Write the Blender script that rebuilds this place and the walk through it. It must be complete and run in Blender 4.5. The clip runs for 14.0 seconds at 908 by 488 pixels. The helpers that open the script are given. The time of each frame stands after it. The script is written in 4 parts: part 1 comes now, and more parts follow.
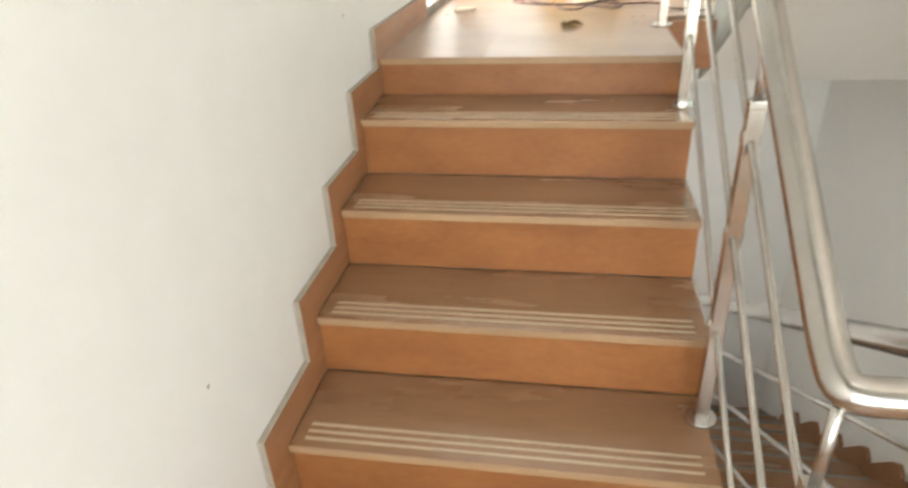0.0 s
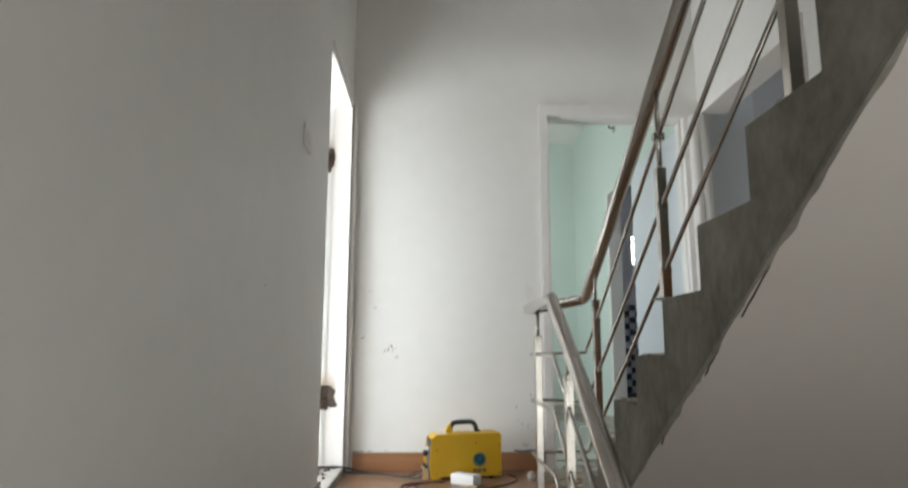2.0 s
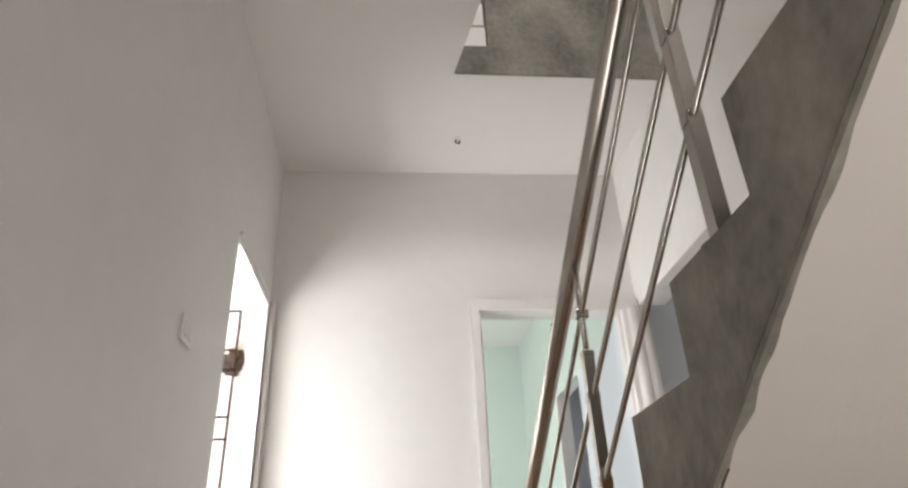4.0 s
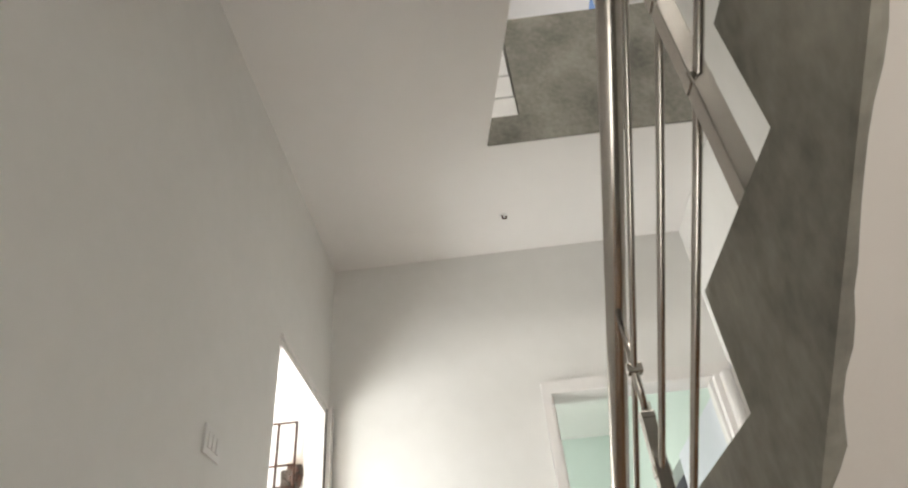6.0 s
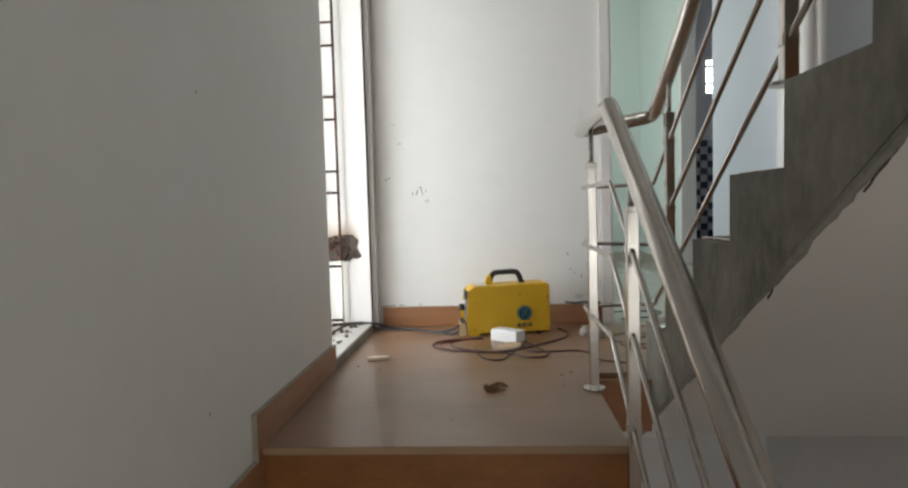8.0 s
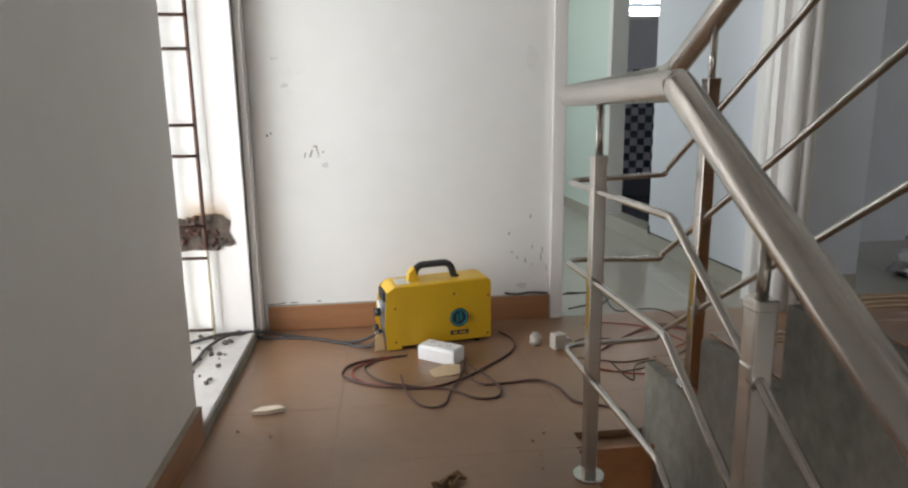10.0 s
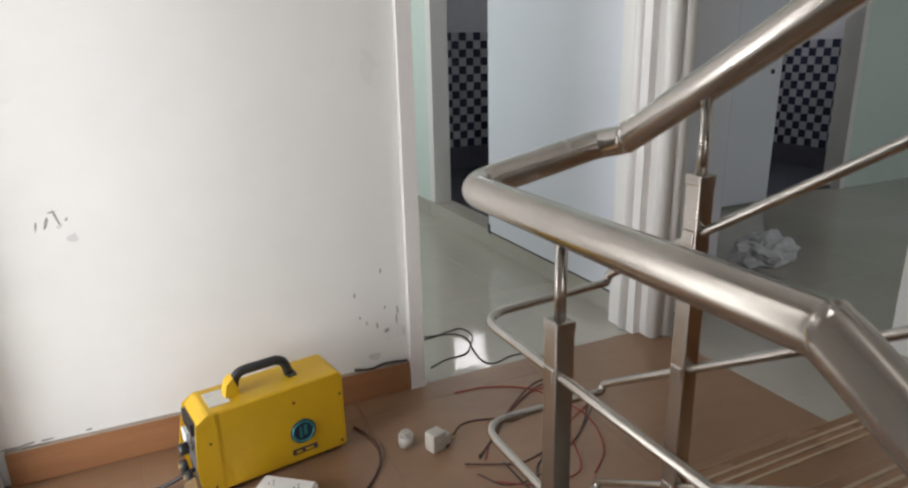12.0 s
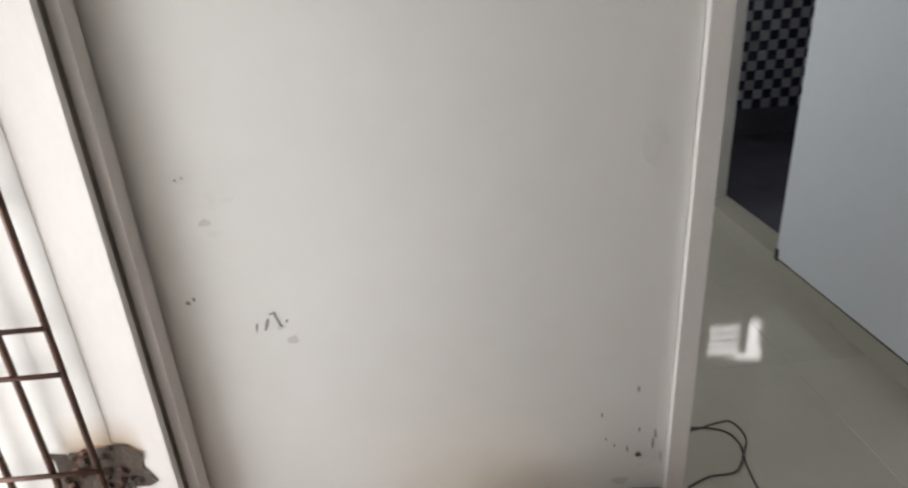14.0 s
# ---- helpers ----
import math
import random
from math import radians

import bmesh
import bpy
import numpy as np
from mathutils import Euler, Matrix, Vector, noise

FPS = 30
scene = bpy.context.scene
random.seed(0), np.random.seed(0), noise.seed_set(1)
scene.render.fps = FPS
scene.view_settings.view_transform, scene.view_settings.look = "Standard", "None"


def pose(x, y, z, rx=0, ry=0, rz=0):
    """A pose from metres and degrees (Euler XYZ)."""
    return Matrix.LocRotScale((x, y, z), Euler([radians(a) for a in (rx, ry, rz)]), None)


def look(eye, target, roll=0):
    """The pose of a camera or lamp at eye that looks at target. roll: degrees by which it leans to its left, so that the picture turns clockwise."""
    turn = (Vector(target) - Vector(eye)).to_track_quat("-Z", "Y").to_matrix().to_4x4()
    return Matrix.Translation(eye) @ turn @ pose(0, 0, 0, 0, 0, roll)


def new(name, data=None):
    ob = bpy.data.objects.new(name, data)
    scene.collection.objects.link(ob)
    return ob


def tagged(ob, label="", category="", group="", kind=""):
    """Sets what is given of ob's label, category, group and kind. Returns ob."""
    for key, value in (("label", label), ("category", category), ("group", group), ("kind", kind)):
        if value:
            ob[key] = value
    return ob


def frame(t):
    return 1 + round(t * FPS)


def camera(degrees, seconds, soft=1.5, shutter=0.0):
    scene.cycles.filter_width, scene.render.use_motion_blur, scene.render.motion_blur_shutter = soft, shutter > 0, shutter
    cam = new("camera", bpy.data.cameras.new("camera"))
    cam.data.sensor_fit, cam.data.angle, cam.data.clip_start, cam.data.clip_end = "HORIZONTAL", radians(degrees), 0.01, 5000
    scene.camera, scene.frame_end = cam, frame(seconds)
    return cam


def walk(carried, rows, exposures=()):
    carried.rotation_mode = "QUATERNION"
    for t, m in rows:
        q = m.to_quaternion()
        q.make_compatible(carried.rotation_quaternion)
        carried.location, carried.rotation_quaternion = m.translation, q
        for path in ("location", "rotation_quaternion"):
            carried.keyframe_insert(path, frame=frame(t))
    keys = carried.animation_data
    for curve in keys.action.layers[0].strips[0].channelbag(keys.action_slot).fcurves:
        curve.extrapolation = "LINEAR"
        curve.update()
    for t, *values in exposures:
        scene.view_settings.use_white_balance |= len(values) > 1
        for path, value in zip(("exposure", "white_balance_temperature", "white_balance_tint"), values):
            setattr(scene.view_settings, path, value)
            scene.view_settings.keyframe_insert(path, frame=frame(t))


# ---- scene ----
cam = camera(70.4, 14.0, soft=2.2, shutter=0.3)
PATH = [
    (0, (0.595, -1.984, 0.428), (0.267, -0.252, -0.517), -2.9),
    (0.3, (0.549, -2.029, 0.454), (0.452, -0.195, -0.339), -1.5),
    (0.5, (0.524, -2.076, 0.499), (0.493, -0.199, -0.189), -0.2),
    (0.8, (0.482, -2.072, 0.528), (0.523, -0.106, 0.159), 0.4),
    (1, (0.494, -2.09, 0.571), (0.509, -0.097, 0.401), -0.0),
    (1.5, (0.486, -2.126, 0.628), (0.521, -0.128, 0.714), -0.3),
    (2, (0.497, -2.148, 0.654), (0.557, -0.176, 0.984), 0.1),
    (2.5, (0.516, -2.161, 0.678), (0.642, -0.257, 1.276), -0.1),
    (3, (0.563, -2.138, 0.688), (0.691, -0.286, 1.433), -1.3),
    (3.5, (0.661, -2.019, 0.687), (0.761, -0.199, 1.51), -1.8),
    (4, (0.683, -1.825, 0.691), (0.871, -0.068, 1.627), -2.6),
    (4.2, (0.693, -1.77, 0.709), (0.962, -0.054, 1.7), -5.0),
    (6.3, (0.86, -1.59, 0.707), (0.79, -0.001, 1.92), -5.7),
    (6.5, (0.819, -1.596, 0.69), (0.752, 0.186, 1.596), -6.4),
    (7, (0.756, -1.584, 0.659), (0.588, 0.359, 1.1), -4.5),
    (7.5, (0.702, -1.593, 0.621), (0.587, 0.403, 0.669), -2.1),
    (8, (0.61, -1.568, 0.595), (0.485, 0.424, 0.476), -1.6),
    (8.2, (0.605, -1.565, 0.618), (0.537, 0.424, 0.424), 0.1),
    (10.3, (0.461, -0.675, 0.818), (0.743, 1.254, 0.371), -2.1),
    (10.5, (0.494, -0.614, 0.829), (0.79, 1.302, 0.339), -3.4),
    (11, (0.481, -0.45, 0.897), (0.866, 1.441, 0.368), -1.6),
    (11.5, (0.471, -0.284, 1.005), (1.169, 1.499, 0.425), -1.7),
    (12, (0.493, -0.141, 1.038), (1.294, 1.598, 0.459), -1.3),
    (12.5, (0.508, -0.009, 1.14), (1.202, 1.762, 0.521), -2.8),
    (13, (0.481, 0.138, 1.215), (1.21, 1.871, 0.532), -0.9),
    (13.5, (0.519, 0.266, 1.26), (0.971, 2.076, 0.541), -4.3),
    (14, (0.602, 0.395, 1.351), (0.666, 2.223, 0.543), -3.8),
]
EXPOSURES = [(0, 1.98, 6650, 4), (0.5, 1.9, 6200, 2), (0.75, 1.0, 6100, -4), (1.0, 0.34, 6100, -3), (1.5, 0.0, 6150, 0), (2.0, -0.06, 6450, 7), (2.5, 0.07, 6500, 10), (3.0, 0.3, 6800, 13), (4.0, 0.52, 6750, 13),
             (6.3, 0.62, 6900, 9), (6.6, 0.34, 6900, 10), (7.0, 0.0, 6650, 9), (7.5, -0.3, 6500, 9), (8.0, -0.14, 6500, 8), (10.5, -0.12, 6550, 11), (12.0, 0.0, 6600, 12), (12.5, -0.12, 6620, 12), (13.0, -0.08, 6650, 13), (13.5, -0.32, 6700, 13), (14.0, -0.53, 6750, 13)]
walk(cam, [(t, look(eye, target, roll)) for t, eye, target, roll in PATH], EXPOSURES)

# ---- plan ----
R1, R, T = 0.118, 0.168, 0.252           # riser and tread of the lower flight
RU0, RU, TU = 0.187, 0.1535, 0.2635         # riser and tread of the upper flight
Y1 = 0.675                    # first nosing of the upper flight
FAR = 1.605                   # far wall of the landing
XW = 0.93                    # open side of the lower flight
XU = 1.124                    # open side of the upper flight
XM = 2.09                     # wall of the room and its bath
XR = 2.12                     # wall on the hall side
H = 3.035                     # ceiling
WX0, WX1, WM, WZ0, WZ1 = 2.69, 3.40, 3.215, 1.60, 1.99   # bath window, its mullion
MID = -(R1 + 5 * R)                  # half landing
DOOR = 2.08
FLINE = 1.605                 # edge between landing and room tiles
LOW = -3.2                    # floor below
BY, HY, BX = 5.0, 2.87, 5.5  # far wall of the bath, far wall of the hall, tiled wall of the second bath


# ---- world, sun, large lights ----
world = bpy.data.worlds.new("world")
scene.world = world
world.use_nodes = True
wn = world.node_tree.nodes
sky = wn.new("ShaderNodeTexSky")
sky.sky_type, sky.sun_disc = "NISHITA", False
sky.sun_elevation, sky.sun_rotation = radians(67), radians(217)
world.node_tree.links.new(sky.outputs[0], wn["Background"].inputs[0])
wn["Background"].inputs[1].default_value = 0.12


def lamp(name, kind, m, energy, color=(1, 1, 1), size=(1, 1)):
    d = bpy.data.lights.new(name, kind)
    d.energy, d.color = energy, color
    if kind == "AREA":
        d.shape, d.size, d.size_y = "RECTANGLE", size[0], size[1]
    ob = new(name, d)
    ob.matrix_world = m
    return ob


sun = lamp("sun", "SUN", look((-3, -4, 12), (0, 0, 0)), 3.0, (1, 0.95, 0.88))
sun.data.angle = radians(0.6)
# sky light in the side door and bath window; the rest is added fill
lamp("door_skylight", "AREA", look((-1.6, 0.5, 0.68), (1.5, 0.8, 1.6)), 130, (0.95, 0.98, 1), (2.0, 1.8))
# fill for the room, from an opening added out of view
lamp("room_fill_light", "AREA", look((0.1, 3.4, 1.6), (2.2, 3.3, 1.3)), 22, (0.95, 1, 0.99), (1.2, 1.3))
# added to brighten the hall; placed where it stays unseen
lamp("hall_fill_light", "AREA", look((4.6, -2.03, 1.6), (4.0, 1.4, 1.0)), 21, (0.96, 0.99, 1), (1.6, 1.3))
lamp("bath_window_skylight", "AREA", look(((WX0 + WX1) / 2, BY + 0.11, (WZ0 + WZ1) / 2), (2.8, 3.4, 0.9)), 12, (1, 1, 1), (0.8, 0.46))
# added fill that lights the second bath's chequered tiles, source unseen
lamp("second_bath_fill_light", "AREA", look((4.8, 4.31, 1.8), (5.0, 3.4, 1.0)), 6, (0.95, 0.97, 1), (0.6, 0.5))
# added fill for the upper storey; the wall behind has no opening
lamp("upper_storey_fill_light", "AREA", look((1.6, -3.15, 5.0), (1.3, 0.5, 3.6)), 60, (1, 0.99, 0.97), (1.5, 1.3))
# stairwell fill through an assumed opening behind the half landing, out of view
lamp("half_landing_fill_light", "AREA", look((0.95, -3.28, 0.35), (1.0, 0.8, 1.8)), 16, (1, 0.99, 0.965), (1.5, 1.3))


# fill added for the lower flight, through an unseen opening below
lamp("lower_flight_fill_light", "AREA", look((1.1, -3.28, -1.95), (1.4, 1.2, -1.1)), 56, (0.97, 0.99, 1), (1.5, 1.2))


# ---- materials ----
def mat(name, base, second=None, scale=6.0, amount=0.5, rough=0.5, metal=0.0, bump=0.1, fine=180.0, stretch=(1, 1, 1), rough_var=0.1, per_object=0.0, island=False, spec=0.5, coat=0.0):
    """Two scales of noise in the colour, a fine one in the relief; in world metres."""
    m = bpy.data.materials.new(name)
    m.use_nodes = True
    n, l = m.node_tree.nodes, m.node_tree.links
    b = n["Principled BSDF"]
    b.inputs["Metallic"].default_value = metal
    b.inputs["Specular IOR Level"].default_value = spec
    b.inputs["Coat Weight"].default_value = coat
    b.inputs["Coat Roughness"].default_value = 0.12
    geo = n.new("ShaderNodeNewGeometry")
    mp = n.new("ShaderNodeMapping")
    mp.inputs["Scale"].default_value = stretch
    l.new(geo.outputs["Position"], mp.inputs["Vector"])
    big = n.new("ShaderNodeTexNoise")
    big.inputs["Scale"].default_value, big.inputs["Detail"].default_value = scale, 6
    small = n.new("ShaderNodeTexNoise")
    small.inputs["Scale"].default_value, small.inputs["Detail"].default_value = scale * 9, 4
    for t in (big, small):
        l.new(mp.outputs[0], t.inputs["Vector"])
    blend = n.new("ShaderNodeMath")
    blend.operation = "MULTIPLY_ADD"
    l.new(small.outputs[0], blend.inputs[0])
    blend.inputs[1].default_value = 0.45
    l.new(big.outputs[0], blend.inputs[2])
    ramp = n.new("ShaderNodeMapRange")
    ramp.inputs["From Min"].default_value, ramp.inputs["From Max"].default_value = 0.45, 1.0
    l.new(blend.outputs[0], ramp.inputs[0])
    ramp.inputs["To Max"].default_value = amount
    mix = n.new("ShaderNodeMix")
    mix.data_type = "RGBA"
    second = second or tuple(c * 0.8 for c in base)
    mix.inputs[6].default_value, mix.inputs[7].default_value = (*base, 1), (*second, 1)
    l.new(ramp.outputs[0], mix.inputs[0])
    col = mix.outputs[2]
    if per_object:
        src = geo.outputs["Random Per Island"] if island else n.new("ShaderNodeObjectInfo").outputs["Random"]
        r2 = n.new("ShaderNodeMapRange")
        r2.inputs["To Min"].default_value, r2.inputs["To Max"].default_value = 1 - per_object, 1 + per_object
        l.new(src, r2.inputs[0])
        hsv = n.new("ShaderNodeHueSaturation")
        l.new(r2.outputs[0], hsv.inputs["Value"])
        l.new(col, hsv.inputs["Color"])
        col = hsv.outputs[0]
    l.new(col, b.inputs["Base Color"])
    rr = n.new("ShaderNodeMapRange")
    rr.inputs["To Min"].default_value, rr.inputs["To Max"].default_value = max(0.02, rough - rough_var), min(1, rough + rough_var)
    l.new(big.outputs[0], rr.inputs[0])
    l.new(rr.outputs[0], b.inputs["Roughness"])
    if bump:
        f = n.new("ShaderNodeTexNoise")
        f.inputs["Scale"].default_value = fine
        l.new(mp.outputs[0], f.inputs["Vector"])
        bp = n.new("ShaderNodeBump")
        bp.inputs["Strength"].default_value, bp.inputs["Distance"].default_value = bump, 0.004
        l.new(f.outputs[0], bp.inputs["Height"])
        l.new(bp.outputs[0], b.inputs["Normal"])
    return m


WALL = mat("white_wall_paint", (0.80, 0.79, 0.765), (0.70, 0.69, 0.66), 1.3, 0.6, 0.55, bump=0.05, fine=120)
MINT = mat("mint_wall_paint", (0.66, 0.75, 0.70), (0.60, 0.69, 0.64), 1.5, 0.5, 0.6, bump=0.1, fine=120)
CEIL = mat("ceiling_paint", (0.86, 0.84, 0.82), (0.80, 0.78, 0.76), 1.2, 0.5, 0.8, bump=0.08, fine=90)
SOFFIT = mat("warm_soffit_paint", (0.68, 0.645, 0.61), (0.60, 0.565, 0.53), 1.6, 0.5, 0.75, bump=0.15, fine=60)
CONCRETE = mat("raw_concrete", (0.36, 0.345, 0.30), (0.12, 0.115, 0.10), 4.0, 1.0, 0.88, bump=0.6, fine=40, stretch=(1, 1.1, 0.8))
# dark brown for the dirty joint and for painted shade beside the casing
GRIME_SHADE = mat("joint_grime_and_shade", (0.19, 0.165, 0.13), (0.08, 0.068, 0.055), 14.0, 1.0, 0.95, bump=0.4, fine=90)
TREAD = mat("tan_wood_look_tile", (0.30, 0.163, 0.082), (0.195, 0.098, 0.046), 5, 0.6, 0.27, bump=0.012, fine=200, stretch=(0.35, 2, 2), rough_var=0.03, per_object=0.06, spec=0.8)
LANDING = mat("dusty_landing_tile", (0.30, 0.168, 0.090), (0.20, 0.118, 0.072), 2.6, 0.85, 0.34, bump=0.02, fine=200, stretch=(0.8, 1.2, 1), rough_var=0.09, per_object=0.02, spec=0.7)
RISER = mat("orange_wood_look_tile", (0.37, 0.152, 0.052), (0.22, 0.082, 0.028), 4, 0.9, 0.36, bump=0.05, fine=200, stretch=(1.0, 3, 2.2), per_object=0.08)
SKIRT = mat("brown_skirting_tile", (0.37, 0.18, 0.085), (0.26, 0.11, 0.048), 6, 0.8, 0.36, bump=0.05, stretch=(0.5, 0.5, 4), per_object=0.07)
EDGE = mat("unglazed_tile_edge", (0.42, 0.36, 0.29), (0.26, 0.22, 0.18), 20, 0.8, 0.8, bump=0.3)
NOSE = mat("worn_nosing_edge", (0.44, 0.29, 0.165), (0.33, 0.20, 0.105), 14, 0.8, 0.45, bump=0.1, stretch=(0.5, 2, 2))
STRIPE = mat("pale_nosing_stripe", (0.54, 0.41, 0.27), (0.42, 0.30, 0.19), 25, 0.7, 0.5, bump=0.1)
GROUT = mat("brown_grout", (0.27, 0.15, 0.085), None, 20, 0.6, 0.9, bump=0.2)
FLOOR = mat("beige_polished_tile", (0.47, 0.44, 0.385), (0.39, 0.365, 0.315), 1.6, 0.6, 0.065, bump=0.0, rough_var=0.03, per_object=0.03)
FRAME = mat("white_gloss_frame_paint", (0.81, 0.785, 0.765), (0.71, 0.68, 0.65), 5, 0.6, 0.35, bump=0.06, fine=60, stretch=(2, 2, 0.8))
LEAF = mat("white_door_laminate", (0.74, 0.755, 0.82), (0.68, 0.695, 0.76), 2, 0.5, 0.4, bump=0.03)
STEEL = mat("brushed_stainless_steel", (0.60, 0.57, 0.53), (0.46, 0.43, 0.40), 9, 0.7, 0.24, 1.0, bump=0.03, fine=300, rough_var=0.08)
IRON = mat("rusty_dark_iron", (0.075, 0.05, 0.045), (0.16, 0.075, 0.045), 30, 0.8, 0.6, 0.5, bump=0.3)
MARBLE = mat("dusty_white_marble", (0.62, 0.60, 0.57), (0.40, 0.37, 0.34), 8, 0.8, 0.4, bump=0.05)
DUST = mat("dark_broken_mortar", (0.13, 0.10, 0.08), (0.05, 0.042, 0.036), 30, 0.9, 0.95, bump=0.8, fine=90)
RUSTPALE = mat("faint_rust_stain", (0.78, 0.73, 0.64), (0.74, 0.64, 0.48), 14, 0.9, 0.9, bump=0.2)
YELLOW = mat("yellow_powder_coat", (0.68, 0.415, 0.012), (0.58, 0.33, 0.010), 8, 0.6, 0.42, bump=0.1, fine=500)
BLACK = mat("black_plastic", (0.022, 0.022, 0.024), (0.04, 0.04, 0.04), 20, 0.6, 0.42, bump=0.15)
GREYPL = mat("dark_grey_panel", (0.10, 0.10, 0.105), None, 20, 0.6, 0.5, bump=0.1)
TEAL = mat("teal_emblem_print", (0.03, 0.20, 0.20), None, 40, 0.5, 0.4, bump=0.0)
NAVY = mat("navy_print", (0.02, 0.03, 0.07), None, 40, 0.5, 0.4, bump=0.0)
WHITEPL = mat("white_plastic", (0.82, 0.81, 0.80), (0.70, 0.69, 0.67), 12, 0.5, 0.4, bump=0.05)
LABEL = mat("grey_paper_label", (0.70, 0.70, 0.68), (0.5, 0.5, 0.5), 60, 0.7, 0.5, bump=0.0)
BRASS = mat("brass_socket", (0.62, 0.46, 0.20), None, 20, 0.5, 0.35, 1.0, bump=0.05)
CARD = mat("tan_cardboard", (0.56, 0.42, 0.25), (0.45, 0.32, 0.18), 30, 0.6, 0.85, bump=0.2)
DIRTYWHITE = mat("grimy_white_plastic", (0.58, 0.54, 0.48), (0.36, 0.33, 0.29), 40, 0.8, 0.55, bump=0.1)
PAPER = mat("cream_paper_scrap", (0.76, 0.66, 0.52), None, 30, 0.5, 0.8, bump=0.2)
CABLE = mat("dark_red_brown_cable", (0.10, 0.045, 0.035), (0.05, 0.03, 0.03), 20, 0.7, 0.5, bump=0.1)
CABLE_BLACK = mat("black_rubber_cable", (0.03, 0.028, 0.028), (0.06, 0.05, 0.05), 20, 0.7, 0.55, bump=0.1)
CABLE_RED = mat("red_wire", (0.30, 0.05, 0.035), None, 20, 0.6, 0.45, bump=0.05)
LEAFDRY = mat("dry_brown_scrap", (0.20, 0.13, 0.08), (0.32, 0.20, 0.09), 40, 0.8, 0.85, bump=0.4)
CHECK_DARK = mat("navy_glazed_tile", (0.018, 0.02, 0.045), (0.035, 0.04, 0.08), 12, 0.6, 0.12, bump=0.0, per_object=0.3, island=True)
CHECK_PALE = mat("pale_glazed_tile", (0.50, 0.50, 0.53), (0.36, 0.36, 0.42), 12, 0.7, 0.12, bump=0.0, per_object=0.15, island=True)
SLATE = mat("dark_grey_bath_tile", (0.12, 0.12, 0.15), (0.07, 0.07, 0.09), 5, 0.7, 0.2, bump=0.05)
LILAC = mat("pale_lilac_wall", (0.66, 0.65, 0.70), None, 2, 0.5, 0.6, bump=0.1)
SCUFF = mat("grey_scuff_dirt", (0.22, 0.21, 0.20), (0.40, 0.39, 0.37), 90, 0.9, 0.9, bump=0.1)
SMUDGE = mat("soft_grey_smudge", (0.58, 0.56, 0.545), (0.70, 0.69, 0.67), 70, 0.9, 0.85, bump=0.0)
SCUFFPALE = mat("pale_smudge", (0.73, 0.72, 0.695), (0.79, 0.78, 0.755), 60, 0.9, 0.8, bump=0.0)
OUTWALL = mat("sunlit_outer_plaster", (0.80, 0.75, 0.70), (0.70, 0.64, 0.58), 2, 0.6, 0.9, bump=0.3, fine=40)
GROUND = mat("dusty_ground", (0.40, 0.36, 0.30), (0.30, 0.27, 0.22), 0.5, 0.7, 0.95, bump=0.3)
BAG = mat("white_woven_plastic", (0.70, 0.70, 0.72), (0.5, 0.5, 0.52), 25, 0.7, 0.5, bump=0.3)
RUSTHALO = mat("rust_run_on_paint", (0.62, 0.40, 0.17), (0.42, 0.22, 0.08), 25, 0.9, 0.85, bump=0.1)


def soft_stain(m):
    """Lets the stain thin out to bare paint upwards and to both sides, in uneven runs."""
    n, l = m.node_tree.nodes, m.node_tree.links
    xyz, co = n.new("ShaderNodeSeparateXYZ"), n.new("ShaderNodeTexCoord")
    l.new(co.outputs["Generated"], xyz.inputs[0])

    def step(op, a, b):
        k = n.new("ShaderNodeMath")
        k.operation, k.use_clamp = op, True
        for i, v in enumerate((a, b)):
            if isinstance(v, (int, float)):
                k.inputs[i].default_value = v
            else:
                l.new(v, k.inputs[i])
        return k.outputs[0]

    runs = n.new("ShaderNodeTexNoise")
    runs.inputs["Scale"].default_value = 6
    mp = n.new("ShaderNodeMapping")
    mp.inputs["Scale"].default_value = (1.6, 1, 0.35)
    l.new(co.outputs["Generated"], mp.inputs["Vector"])
    l.new(mp.outputs[0], runs.inputs["Vector"])
    side = step("MULTIPLY", step("MULTIPLY", xyz.outputs["X"], step("SUBTRACT", 1.0, xyz.outputs["X"])), 4.0)
    up = step("POWER", step("SUBTRACT", 1.0, xyz.outputs["Z"]), 1.6)
    body = step("MULTIPLY", step("MULTIPLY", side, up), step("MULTIPLY", runs.outputs[0], 2.6))
    l.new(body, n["Principled BSDF"].inputs["Alpha"])


soft_stain(RUSTHALO)
GLASS = bpy.data.materials.new("window_glass")
GLASS.use_nodes = True
GLASS.node_tree.nodes["Principled BSDF"].inputs["Transmission Weight"].default_value = 1
GLASS.node_tree.nodes["Principled BSDF"].inputs["Roughness"].default_value = 0.05


# ---- building helpers ----
def add_box(bm, x0, x1, y0, y1, z0, z1, m=None):
    vs = [bm.verts.new((x, y, z)) for z in (z0, z1) for y in (y0, y1) for x in (x0, x1)]
    if m:
        for v in vs:
            v.co = m @ v.co
    return [bm.faces.new([vs[i] for i in f]) for f in ((0, 2, 3, 1), (4, 5, 7, 6), (0, 1, 5, 4), (2, 6, 7, 3), (0, 4, 6, 2), (1, 3, 7, 5))]


